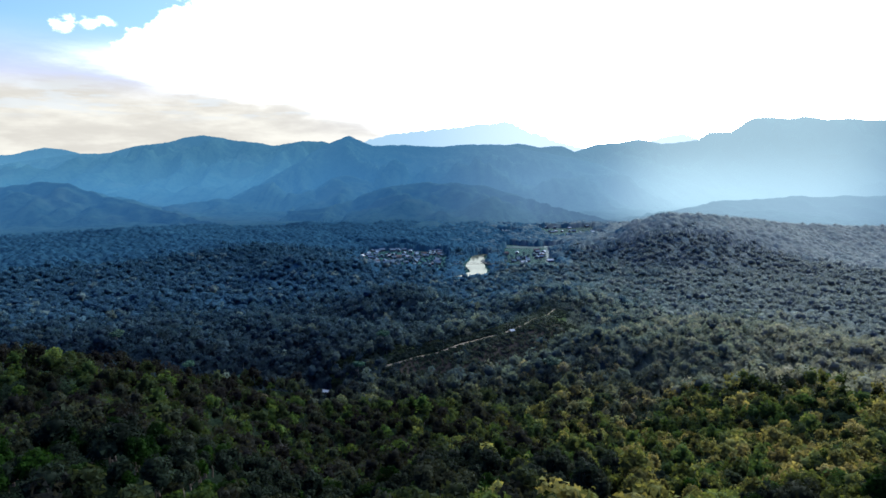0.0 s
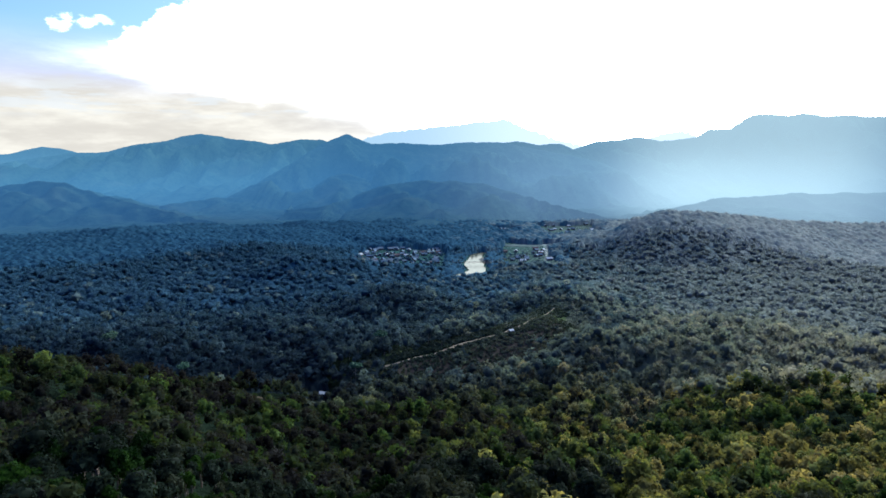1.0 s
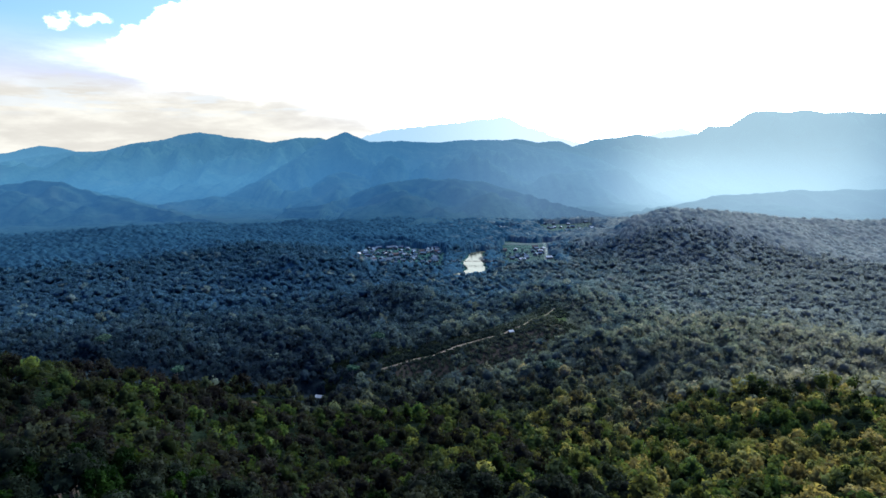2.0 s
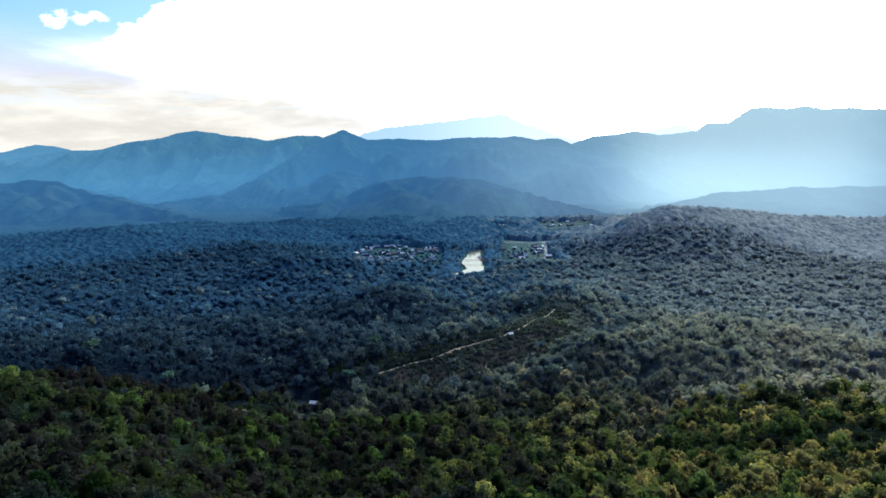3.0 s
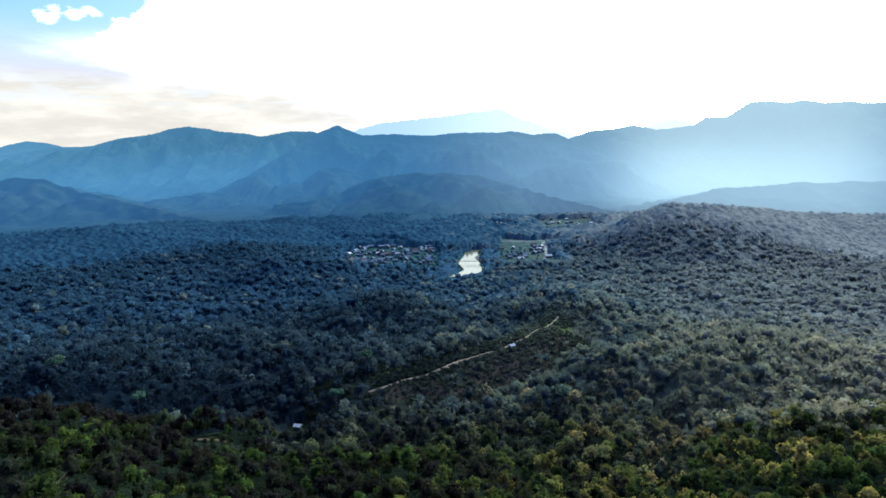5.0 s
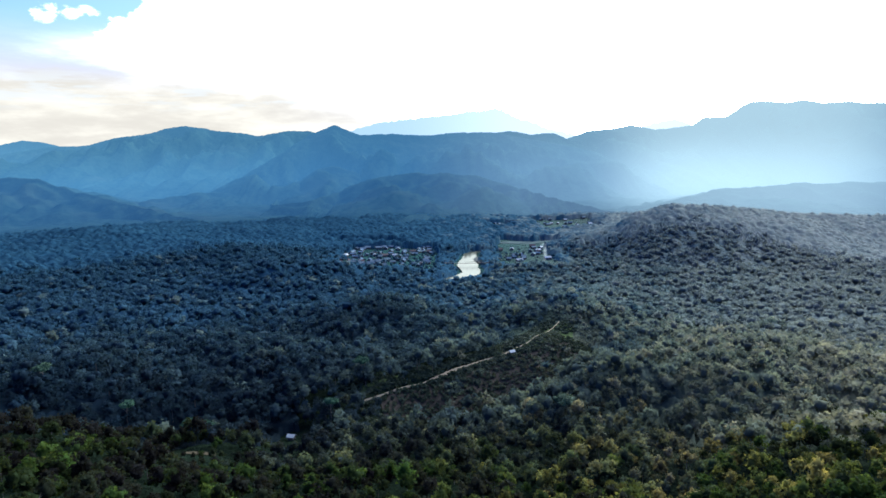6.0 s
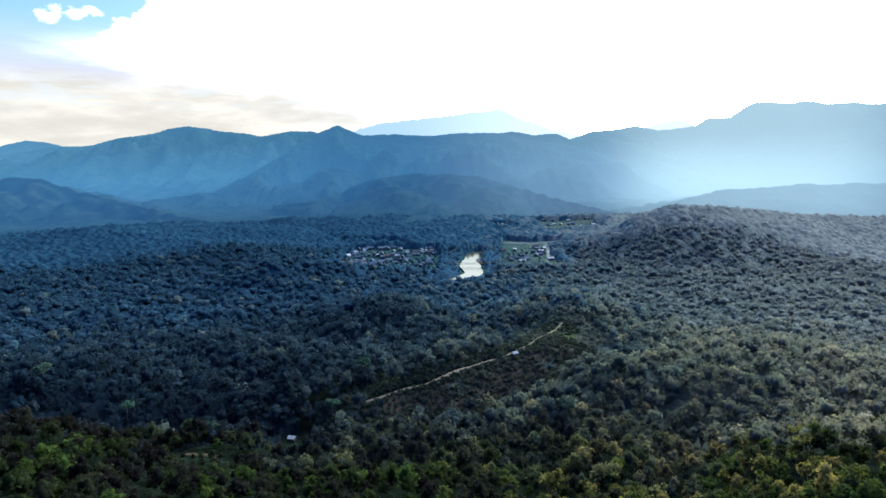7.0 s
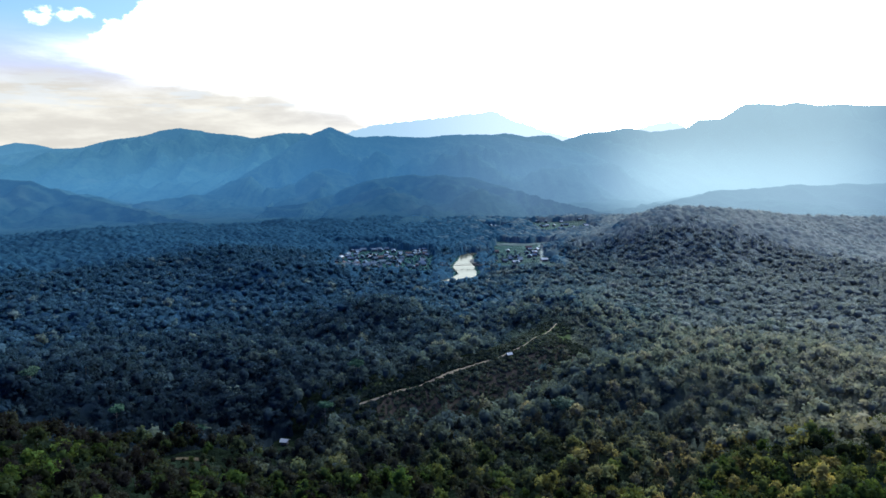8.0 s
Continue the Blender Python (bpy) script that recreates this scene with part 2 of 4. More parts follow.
def plain_material(name, a, b, scale=0.5, rough=0.8, metal=0.0):
    m, n = material(name)
    place = n.add("ShaderNodeNewGeometry").outputs["Position"]
    f = n.noise(place, scale, 4.0, 0.6)
    g = n.noise(place, scale * 9, 2.0, 0.6)
    col = n.mix(n.ramp(n.math("MULTIPLY_ADD", g, 0.4, n.math("MULTIPLY", f, 0.8)), 0.35, 0.85), a, b)
    bump = n.add("ShaderNodeBump", {"Height": g, "Strength": 0.3, "Distance": 0.05}).outputs[0]
    finish(n, n.add("ShaderNodeBsdfPrincipled", {"Base Color": col, "Specular IOR Level": 0.12, "Roughness": rough, "Metallic": metal, "Specular IOR Level": 0.0, "Normal": bump}).outputs[0])
    return m


GROUND = ground_material()
DIRT = plain_material("dirt_road", (0.115, 0.104, 0.080), (0.19, 0.172, 0.135), 0.4)
CLAY = plain_material("bare_clay", (0.036, 0.034, 0.024), (0.070, 0.062, 0.042), 0.3)
SAND = plain_material("river_sand", (0.05, 0.056, 0.056), (0.09, 0.098, 0.096), 0.15)
FIELD = plain_material("dry_field", (0.046, 0.066, 0.070), (0.080, 0.106, 0.106), 0.06)
GRASS = plain_material("rough_grass", (0.018, 0.032, 0.014), (0.048, 0.064, 0.030), 0.3)
SCRUBLAND = plain_material("cut_slope", (0.024, 0.023, 0.021), (0.046, 0.042, 0.036), 0.25)
WALL = plain_material("house_wall", (0.050, 0.056, 0.062), (0.095, 0.102, 0.108), 0.3)
ROOFS = [plain_material("roof_zinc", (0.060, 0.085, 0.115), (0.125, 0.165, 0.205), 0.2, 0.6, 0.0),
         plain_material("roof_tile", (0.05, 0.045, 0.050), (0.08, 0.07, 0.075), 0.2, 0.7),
         plain_material("roof_blue", (0.045, 0.068, 0.105), (0.090, 0.125, 0.175), 0.2, 0.6),
         plain_material("roof_white", (0.20, 0.23, 0.27), (0.30, 0.34, 0.38), 0.2, 0.6)]
TIMBER = plain_material("weathered_timber", (0.08, 0.07, 0.06), (0.17, 0.15, 0.13), 1.0)
WATER_M, n = material("river_water")
ripple = n.noise(n.add("ShaderNodeNewGeometry").outputs["Position"], 0.35, 3.0)
wave = n.add("ShaderNodeBump", {"Height": ripple, "Strength": 0.12, "Distance": 0.08}).outputs[0]
murk = n.add("ShaderNodeBsdfDiffuse", {"Color": (0.030, 0.035, 0.028, 1), "Normal": wave}).outputs[0]
shine = n.add("ShaderNodeBsdfGlossy", {"Color": (0.080, 0.086, 0.084, 1), "Roughness": 0.14, "Normal": wave}).outputs[0]
finish(n, n.add("ShaderNodeAddShader", {0: murk, 1: shine}).outputs[0])
SMOKE_M, n = material("thin_smoke")
puff = n.noise(n.add("ShaderNodeNewGeometry").outputs["Position"], 0.16, 4.0)
finish(n, n.add("ShaderNodeMixShader", {0: n.ramp(puff, 0.38, 0.75, 0.0, 0.055), 1: n.add("ShaderNodeBsdfTransparent").outputs[0],
                                        2: n.add("ShaderNodeBsdfTranslucent", {"Color": (0.7, 0.8, 0.85, 1)}).outputs[0]}).outputs[0])
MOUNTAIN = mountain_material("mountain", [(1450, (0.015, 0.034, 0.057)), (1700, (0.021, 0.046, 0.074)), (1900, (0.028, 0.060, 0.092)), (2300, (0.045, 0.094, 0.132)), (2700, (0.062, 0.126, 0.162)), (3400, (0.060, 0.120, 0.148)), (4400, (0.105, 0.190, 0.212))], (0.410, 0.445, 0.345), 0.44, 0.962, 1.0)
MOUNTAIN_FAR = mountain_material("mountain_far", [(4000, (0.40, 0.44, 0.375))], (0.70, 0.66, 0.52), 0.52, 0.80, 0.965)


# ---- building helpers ----
def mesh_from(name, verts, faces, mat, tint=None, smooth=False, attr="tint"):
    """A mesh from numpy arrays of vertices and equally long faces."""
    verts, faces = np.asarray(verts, np.float32), np.asarray(faces, np.int32)
    me = bpy.data.meshes.new(name)
    me.vertices.add(len(verts))
    me.vertices.foreach_set("co", verts.ravel())
    k = faces.shape[1]
    me.loops.add(faces.size)
    me.loops.foreach_set("vertex_index", faces.ravel())
    me.polygons.add(len(faces))
    me.polygons.foreach_set("loop_start", np.arange(0, faces.size, k, dtype=np.int32))
    me.polygons.foreach_set("loop_total", np.full(len(faces), k, np.int32))
    me.polygons.foreach_set("use_smooth", np.full(len(faces), smooth))
    me.update(calc_edges=True)
    if tint is not None:
        a = me.attributes.new(attr, "FLOAT", "POINT")
        a.data.foreach_set("value", np.asarray(tint, np.float32))
    me.materials.append(mat)
    return me


def part(name, bm, mat, parent, label=""):
    """Links a bmesh, or a mesh, as one part under a thing."""
    me = bm
    if isinstance(bm, bmesh.types.BMesh):
        me = bpy.data.meshes.new(name)
        bm.to_mesh(me)
        bm.free()
        me.materials.append(mat)
    ob = new(name, me)
    ob.parent = parent
    return tagged(ob, label)


def grid_faces(nu, nv):
    i = np.arange(nu * nv).reshape(nu, nv)
    return np.stack([i[:-1, :-1], i[1:, :-1], i[1:, 1:], i[:-1, 1:]], -1).reshape(-1, 4)


class Waves:
    """Smooth aperiodic noise in the plane, about -1 to 1."""

    def __init__(self, seed, count=9):
        r = np.random.RandomState(seed)
        a, k = r.uniform(0, 2 * np.pi, count), r.uniform(0.6, 1.7, count)
        self.kx, self.ky, self.ph = np.cos(a) * k, np.sin(a) * k, r.uniform(0, 2 * np.pi, count)

    def __call__(self, x, y, size):
        s = 2 * np.pi / size
        v = 0
        for kx, ky, ph in zip(self.kx, self.ky, self.ph):
            v = v + np.sin(s * (kx * x + ky * y) + ph)
        return v / (0.55 * len(self.kx))


N1, N2, N3, N4 = Waves(1), Waves(2), Waves(3), Waves(4)


def to_line(x, y, line):
    """Distance to a polyline in plan, and the third value of its points there."""
    best, val = np.full(np.shape(x), 1e9), np.zeros(np.shape(x))
    for (ax, ay, az), (bx, by, bz) in zip(line, line[1:]):
        dx, dy = bx - ax, by - ay
        t = np.clip(((x - ax) * dx + (y - ay) * dy) / (dx * dx + dy * dy), 0, 1)
        d = np.hypot(x - ax - t * dx, y - ay - t * dy)
        near = d < best
        best, val = np.where(near, d, best), np.where(near, az + t * (bz - az), val)
    return best, val


# ---- the lie of the land: river plain at 0, low wooded hills, the near hillside ----
RIVER = [(14, 784, 3), (24, 791, 6), (39, 803, 10), (49, 825, 10.5), (50, 845, 11), (46, 868, 13), (48, 893, 11.5), (48, 915, 8), (54, 935, 9), (56, 970, 8), (64, 984, 4), (70, 992, 2)]
HILLS = [  # crest lines, with the crest's height, and slope
    ([(-878, 1050, 4), (-815, 1080, 5), (-710, 1100, 12), (-650, 1100, 19), (-580, 1100, 25), (-526, 1090, 20), (-455, 1060, 11), (-346, 1020, 7), (-256, 960, 7)], 0.12),
    ([(262, 1050, 14), (282, 1020, 27), (324, 1010, 50), (370, 1010, 60), (415, 1010, 60), (490, 1030, 52), (613, 1080, 36), (725, 1100, 30), (876, 1100, 30)], 0.28),
    ([(-62, 404, 3), (-28, 415, 10), (0, 429, 15), (32, 452, 19), (56, 464, 22), (80, 492, 23), (97, 524, 24), (117, 580, 25), (140, 625, 14)], 0.30),
    ([(-43, 430, 14), (-84, 466, 13), (-140, 505, 8), (-198, 521, 8)], 0.26),
    ([(92, 380, 20), (110, 392, 25), (140, 388, 27), (193, 404, 27), (235, 385, 22), (330, 370, 22), (460, 400, 24)], 0.30),
    ([(-118, 600, 6), (-60, 578, 24), (-39, 566, 28), (-20, 556, 22), (0, 530, 14)], 0.30),
    ([(-150, 715, 10), (-173, 742, 25), (-225, 830, 18), (-273, 907, 18), (-330, 960, 14)], 0.16),
    ([(-200, 408, 8), (-228, 413, 16), (-300, 440, 16), (-400, 480, 18)], 0.22),
    ([(-250, 615, 5), (-290, 606, 10), (-360, 620, 8)], 0.16),
]

KNOLLS = [(-94, 266, 24, 8), (-158, 322, 26, 11), (-12, 282, 30, 6), (-72, 325, 18, -5), (133, 345, 26, -9), (239, 461, 50, 10), (83, 470, 20, 6), (9, 383, 22, -7), (-210, 456, 40, 5), (104, 395, 22, 4)]


def hillside(x, y):
    """The height that the near hillside adds to the ground."""
    fore = 100 * np.exp(-np.maximum(y, -150) ** 2 / 49000) * np.exp(-(x / 520) ** 2)
    steep = np.where(y > 290, 2.4, 0.8) * (y - 290)
    fore = fore + 32 * np.exp(-((x + 218) ** 2 / 9000 + steep ** 2 / 5200)) + 18 * np.exp(-((x - 195) ** 2 + steep ** 2) / 5200)
    fore = fore + 10 * np.exp(-((x + 103) ** 2 + (y - 335) ** 2) / 900)
    # a wooded spur that runs out from the near hillside, and the gullies beside it
    d, rise = to_line(x, y, [(-78, 135, 14), (-108, 196, 15), (-130, 235, 17), (-175, 238, 18), (-250, 250, 10)])
    fore = fore + rise * np.exp(-(d / 34) ** 2)
    fore = fore - 8 * np.exp(-(to_line(x, y, [(-26, 130, 0), (-32, 190, 0), (-38, 225, 0)])[0] / 20) ** 2)
    fore = fore - 6 * np.exp(-(to_line(x, y, [(68, 140, 0), (80, 180, 0), (88, 230, 0), (98, 300, 0)])[0] / 20) ** 2)
    for kx, ky, reach, rise in KNOLLS:
        fore = fore + rise * np.exp(-((x - kx) ** 2 + (y - ky) ** 2) / reach ** 2)
    return fore


def land(x, y):
    """The height of the ground."""
    x, y = np.asarray(x, float), np.asarray(y, float)
    r = np.hypot(x, y)
    away = np.clip((r - 60) / 200, 0, 1)
    calm = np.clip((to_line(x, y, RIVER)[0] - 40) / 160, 0.1, 1)
    z = 2.0 + calm * (3.5 * N1(x, y, 300) + 2.0 * N2(x, y, 120)) * np.clip(r / 700, 0.5, 1.6)
    total = np.exp(z / 6)
    for line, slope in HILLS:
        d, top = to_line(x, y, line)
        d = d * (1 + 0.22 * N3(x, y, 260))
        total = total + np.exp((top - slope * (np.sqrt(d * d + 144) - 12)) / 6)
    z = 6 * np.log(total) - 4
    fore = hillside(x, y)
    z = z + fore + away * np.clip(fore / 40, 0, 1) * (3.0 * N4(x, y, 90))
    # a brook's gully between the near hillside and the first rise
    z = z - 10 * np.exp(-(to_line(x, y, [(-190, 368, 0), (-110, 376, 0), (-55, 380, 0), (0, 392, 0), (40, 404, 0)])[0] / 27) ** 2)
    d, half = to_line(x, y, RIVER)
    bank = np.clip((d - half) / 45, 0, 1)
    bank = bank * bank * (3 - 2 * bank)
    z = -2.0 + (z + 2.0) * bank
    # the far plain falls away gently to the horizon
    return z - 10 * np.clip((r - 2400) / 2500, 0, 1)


def ground_sheet():
    fan = radians(48)
    a = np.concatenate([np.linspace(-fan, fan, 330), np.linspace(fan, 2 * np.pi - fan, 90)[1:]])
    r = np.concatenate([[0.5, 15], np.geomspace(35, 4950, 300)])
    aa, rr = np.meshgrid(a, r, indexing="ij")
    x, y = rr * np.sin(aa), rr * np.cos(aa)
    z = land(x, y)
    far = np.clip((rr - 1500) / 600, 0, 1)
    z = z + far * (2.5 * N2(x, y, 23) + 5 * np.abs(N1(x, y, 120)))
    v = np.stack([x, y, z], -1).reshape(-1, 3)
    f = grid_faces(*x.shape)[:, ::-1]
    open_land = np.clip(N4(x, y, 420) * N3(x, y, 900) * 2 - 1.3, 0, 0.15) * np.clip((rr - 900) / 300, 0, 1)
    me = mesh_from("ground", v, f, GROUND, open_land.ravel(), True, "open_land")
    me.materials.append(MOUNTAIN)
    # beyond 1500 m the ground glows with the same painted haze
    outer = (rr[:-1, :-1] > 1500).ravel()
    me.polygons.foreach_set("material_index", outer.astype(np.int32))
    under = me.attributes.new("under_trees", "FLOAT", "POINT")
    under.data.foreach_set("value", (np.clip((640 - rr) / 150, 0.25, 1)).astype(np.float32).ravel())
    # share of the painted sunward haze, rising to the right beyond 320 m
    veiled = np.clip((x / (np.abs(y) + 1) - 0.05) * 1.8, 0, 0.8) * np.clip((rr - 320) / 150, 0, 1) * (y > 0)
    me.attributes.new("veiled", "FLOAT", "POINT").data.foreach_set("value", veiled.astype(np.float32).ravel())
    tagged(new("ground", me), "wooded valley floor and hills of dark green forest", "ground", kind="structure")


ground_sheet()


def mountain(crest, front, back, seed, mat, label, step=9.0, rough=1.0, knobs=0.0):
    """A wooded range: a crest line with spurs and gullies running down both sides."""
    n1, n2, n3 = Waves(seed), Waves(seed + 50), Waves(seed + 90)
    s = np.concatenate([[0], np.cumsum([math.dist(a[:2], b[:2]) for a, b in zip(crest, crest[1:])])])
    u = np.arange(0, s[-1], step)
    cx, cy, cz = (np.interp(u, s, [p[k] for p in crest]) for k in range(3))
    soft = np.array([1, 2, 3, 2, 1]) / 9.0
    for c in (cx, cy, cz):
        c[2:-2] = np.convolve(c, soft, "valid")
    cz = cz + 1.6 * n1(u, 0 * u, 24) + rough * (1.6 * n2(u, 0 * u, 70) + 0.5 * (rough - 1) * n3(u, 0 * u, 260))
    v = np.concatenate([-np.geomspace(front, 6, 46), [0], np.geomspace(6, back, 10)])
    uu, vv = np.meshgrid(u, v, indexing="ij")
    reach = np.clip(cz / 75, 0.35, 1)[:, None] if knobs else 1.0
    vv = np.where(vv < 0, vv * reach, vv)
    gx, gy = cx[:, None] + 0 * vv, cy[:, None] + vv
    far = np.abs(vv)
    fall = far / np.where(vv < 0, front * reach, back)
    bx, by = gx + 60 * n3(gx, gy, 420), gy + 60 * n1(gx, gy, 380)
    spur = 1.1 - 1.5 * np.abs(n2(bx, 0.45 * by, 420)) + 0.6 * n1(bx, 0.6 * by, 200) - 0.5 * np.abs(n3(bx, by, 95)) + 0.15 * n2(gx, gy, 45)
    grow = np.clip(far / 260, 0, 1) * (1 - fall) ** 0.6
    z = cz[:, None] * (1 - fall ** 0.8) - 16 * fall + (spur - 0.55) * 0.40 * np.maximum(cz[:, None], 20) * grow
    z = z + np.clip(far / 20, 0, 1) * 1.6 * n1(gx, gy, 26)
    z = z + knobs * np.clip(far / 50, 0, 1) * (1 - fall) * (0.6 * n2(gx, gy, 170) + 0.5 * n3(gx, gy, 80) - 0.3)
    z = np.minimum(z, cz[:, None] - (0.04 if knobs else 0.10) * far)
    pts = np.stack([gx, gy, z], -1).reshape(-1, 3)
    me = mesh_from("backdrop_mountain", pts, grid_faces(*uu.shape), mat, None, True)
    tagged(new("backdrop_mountain", me), label, "mountain", kind="structure")


HAZY = "blue wooded mountain ridge in the distant haze"
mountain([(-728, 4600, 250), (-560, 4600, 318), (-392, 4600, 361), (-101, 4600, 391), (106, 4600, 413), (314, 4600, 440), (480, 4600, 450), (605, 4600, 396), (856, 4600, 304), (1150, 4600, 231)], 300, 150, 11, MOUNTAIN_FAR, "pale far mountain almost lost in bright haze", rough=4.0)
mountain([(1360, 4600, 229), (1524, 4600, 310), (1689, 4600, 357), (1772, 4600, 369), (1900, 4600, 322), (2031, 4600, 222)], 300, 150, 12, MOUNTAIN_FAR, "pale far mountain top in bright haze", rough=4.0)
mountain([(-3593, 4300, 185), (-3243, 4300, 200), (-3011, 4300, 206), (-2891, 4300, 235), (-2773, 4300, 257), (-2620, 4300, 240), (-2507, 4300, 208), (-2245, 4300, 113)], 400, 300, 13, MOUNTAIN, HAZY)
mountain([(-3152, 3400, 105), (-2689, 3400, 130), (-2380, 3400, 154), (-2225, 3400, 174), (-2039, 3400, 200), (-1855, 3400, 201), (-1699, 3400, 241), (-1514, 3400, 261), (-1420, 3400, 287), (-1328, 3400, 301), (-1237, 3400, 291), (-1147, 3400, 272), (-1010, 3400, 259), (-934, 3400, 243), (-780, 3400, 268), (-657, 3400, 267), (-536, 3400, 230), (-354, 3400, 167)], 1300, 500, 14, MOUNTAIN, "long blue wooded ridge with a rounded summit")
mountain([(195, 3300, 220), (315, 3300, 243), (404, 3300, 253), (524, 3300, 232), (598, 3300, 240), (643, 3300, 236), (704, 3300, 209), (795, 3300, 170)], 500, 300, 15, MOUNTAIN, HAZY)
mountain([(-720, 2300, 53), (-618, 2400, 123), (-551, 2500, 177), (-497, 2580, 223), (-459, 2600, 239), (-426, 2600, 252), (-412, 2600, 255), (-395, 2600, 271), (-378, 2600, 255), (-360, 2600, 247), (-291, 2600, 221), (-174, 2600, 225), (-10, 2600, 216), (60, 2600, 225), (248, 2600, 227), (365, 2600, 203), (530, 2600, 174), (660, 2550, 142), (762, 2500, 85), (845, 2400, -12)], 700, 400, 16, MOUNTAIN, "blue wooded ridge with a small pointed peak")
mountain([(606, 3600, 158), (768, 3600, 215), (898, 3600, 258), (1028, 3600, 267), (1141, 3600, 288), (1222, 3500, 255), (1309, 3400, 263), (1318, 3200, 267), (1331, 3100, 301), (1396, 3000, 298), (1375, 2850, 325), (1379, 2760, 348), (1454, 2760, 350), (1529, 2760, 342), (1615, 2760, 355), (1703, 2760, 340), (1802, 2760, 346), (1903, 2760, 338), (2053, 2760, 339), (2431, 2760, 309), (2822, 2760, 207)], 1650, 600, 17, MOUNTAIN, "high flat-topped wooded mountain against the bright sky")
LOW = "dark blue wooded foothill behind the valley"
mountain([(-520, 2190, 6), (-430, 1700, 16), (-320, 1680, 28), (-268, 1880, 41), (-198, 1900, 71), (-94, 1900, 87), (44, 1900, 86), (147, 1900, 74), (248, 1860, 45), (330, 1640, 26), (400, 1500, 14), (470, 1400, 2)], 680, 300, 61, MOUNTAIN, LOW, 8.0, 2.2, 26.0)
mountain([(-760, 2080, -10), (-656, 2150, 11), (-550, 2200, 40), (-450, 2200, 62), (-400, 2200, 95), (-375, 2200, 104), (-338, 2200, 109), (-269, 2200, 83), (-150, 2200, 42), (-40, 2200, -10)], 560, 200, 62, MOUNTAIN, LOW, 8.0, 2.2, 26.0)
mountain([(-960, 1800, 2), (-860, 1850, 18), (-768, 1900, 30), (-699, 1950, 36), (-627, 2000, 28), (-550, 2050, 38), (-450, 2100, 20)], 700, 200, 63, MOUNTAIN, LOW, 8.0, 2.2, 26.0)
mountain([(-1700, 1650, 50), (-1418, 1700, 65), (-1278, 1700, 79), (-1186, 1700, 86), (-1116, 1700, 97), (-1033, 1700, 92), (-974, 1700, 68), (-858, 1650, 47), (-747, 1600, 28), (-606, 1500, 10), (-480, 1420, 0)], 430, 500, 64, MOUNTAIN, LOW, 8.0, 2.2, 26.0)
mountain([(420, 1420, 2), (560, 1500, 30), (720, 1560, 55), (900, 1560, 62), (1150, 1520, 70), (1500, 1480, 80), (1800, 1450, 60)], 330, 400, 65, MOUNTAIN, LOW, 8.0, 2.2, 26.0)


# ---- river, banks, fields, tracks ----
def drape(name, line, mat, lift, label, step=3.0, across=7, edge=0.0, seed=5, flat=None, category="ground"):
    """A strip along a line of (x, y, half width) that lies on the ground."""
    s = np.concatenate([[0], np.cumsum([math.dist(a[:2], b[:2]) for a, b in zip(line, line[1:])])])
    u = np.arange(0, s[-1] + step, step).clip(0, s[-1])
    x, y, half = (np.interp(u, s, [p[k] for p in line]) for k in range(3))
    k = max(3, int(10 / step)) | 1
    pad = lambda c: np.convolve(np.pad(c, k // 2, "edge"), np.ones(k) / k, "valid")
    x, y, half = pad(x), pad(y), pad(half)
    tx, ty = np.gradient(x), np.gradient(y)
    ln = np.hypot(tx, ty) + 1e-9
    nz, wave = Waves(seed), max(5.0, 2.5 * half.max())
    v = np.linspace(-1, 1, across)
    left = half * (1 + edge * nz(u, 0 * u, wave))
    right = half * (1 + edge * nz(u, 0 * u + 99, wave))
    off = np.where(v[None, :] < 0, left[:, None], right[:, None]) * v[None, :]
    px, py = x[:, None] + off * (ty / ln)[:, None], y[:, None] - off * (tx / ln)[:, None]
    pz = np.full(px.shape, flat) if flat is not None else land(px, py) + lift * (1 - 0.6 * v[None, :] ** 4)
    me = mesh_from(name, np.stack([px, py, pz], -1).reshape(-1, 3), grid_faces(*px.shape)[:, ::-1], mat, None, True)
    return tagged(new(name, me), label, category, kind="structure")


drape("water", [(x, y, h + 1.5) for x, y, h in RIVER], WATER_M, 0, "calm river reflecting the bright sky", 3.0, 7, 0.10, 21, flat=0.0, category="river")
drape("sandbank", [(2, 800, 2), (12, 815, 7), (20, 838, 9), (24, 860, 6), (27, 880, 2)], SAND, 0.6, "grey sandbank along the river", 3.0, 7, 0.3, 22, flat=0.35, category="sandbank")
drape("sandbank", [(30, 990, 3), (52, 1000, 9), (70, 1004, 9), (84, 992, 3)], SAND, 0.6, "pale sandy bank at the river bend", 3.0, 7, 0.25, 23, category="sandbank")
drape("sandbank", [(66, 940, 2), (64, 922, 6), (63, 905, 4), (68, 890, 2)], SAND, 0.6, "dark spit of river sand", 3.0, 7, 0.3, 24, flat=0.3, category="sandbank")
drape("field", [(110, 1075, 8), (150, 1085, 16), (200, 1095, 13)], FIELD, 1.0, "pale green open field beside the village", 5.0, 9, 0.3, 25, category="field")
drape("field", [(-165, 1090, 5), (-120, 1110, 12), (-80, 1108, 9), (-50, 1112, 4)], FIELD, 1.0, "pale dry field above the village", 5.0, 9, 0.3, 26, category="field")
drape("clearing", [(-30, 399, 6), (-14, 403, 15), (25, 416, 19), (60, 434, 19), (88, 458, 14), (100, 478, 5)], SCRUBLAND, 0.25, "cut-over brown slope below the track", 2.5, 15, 0.15, 31, category="slope")
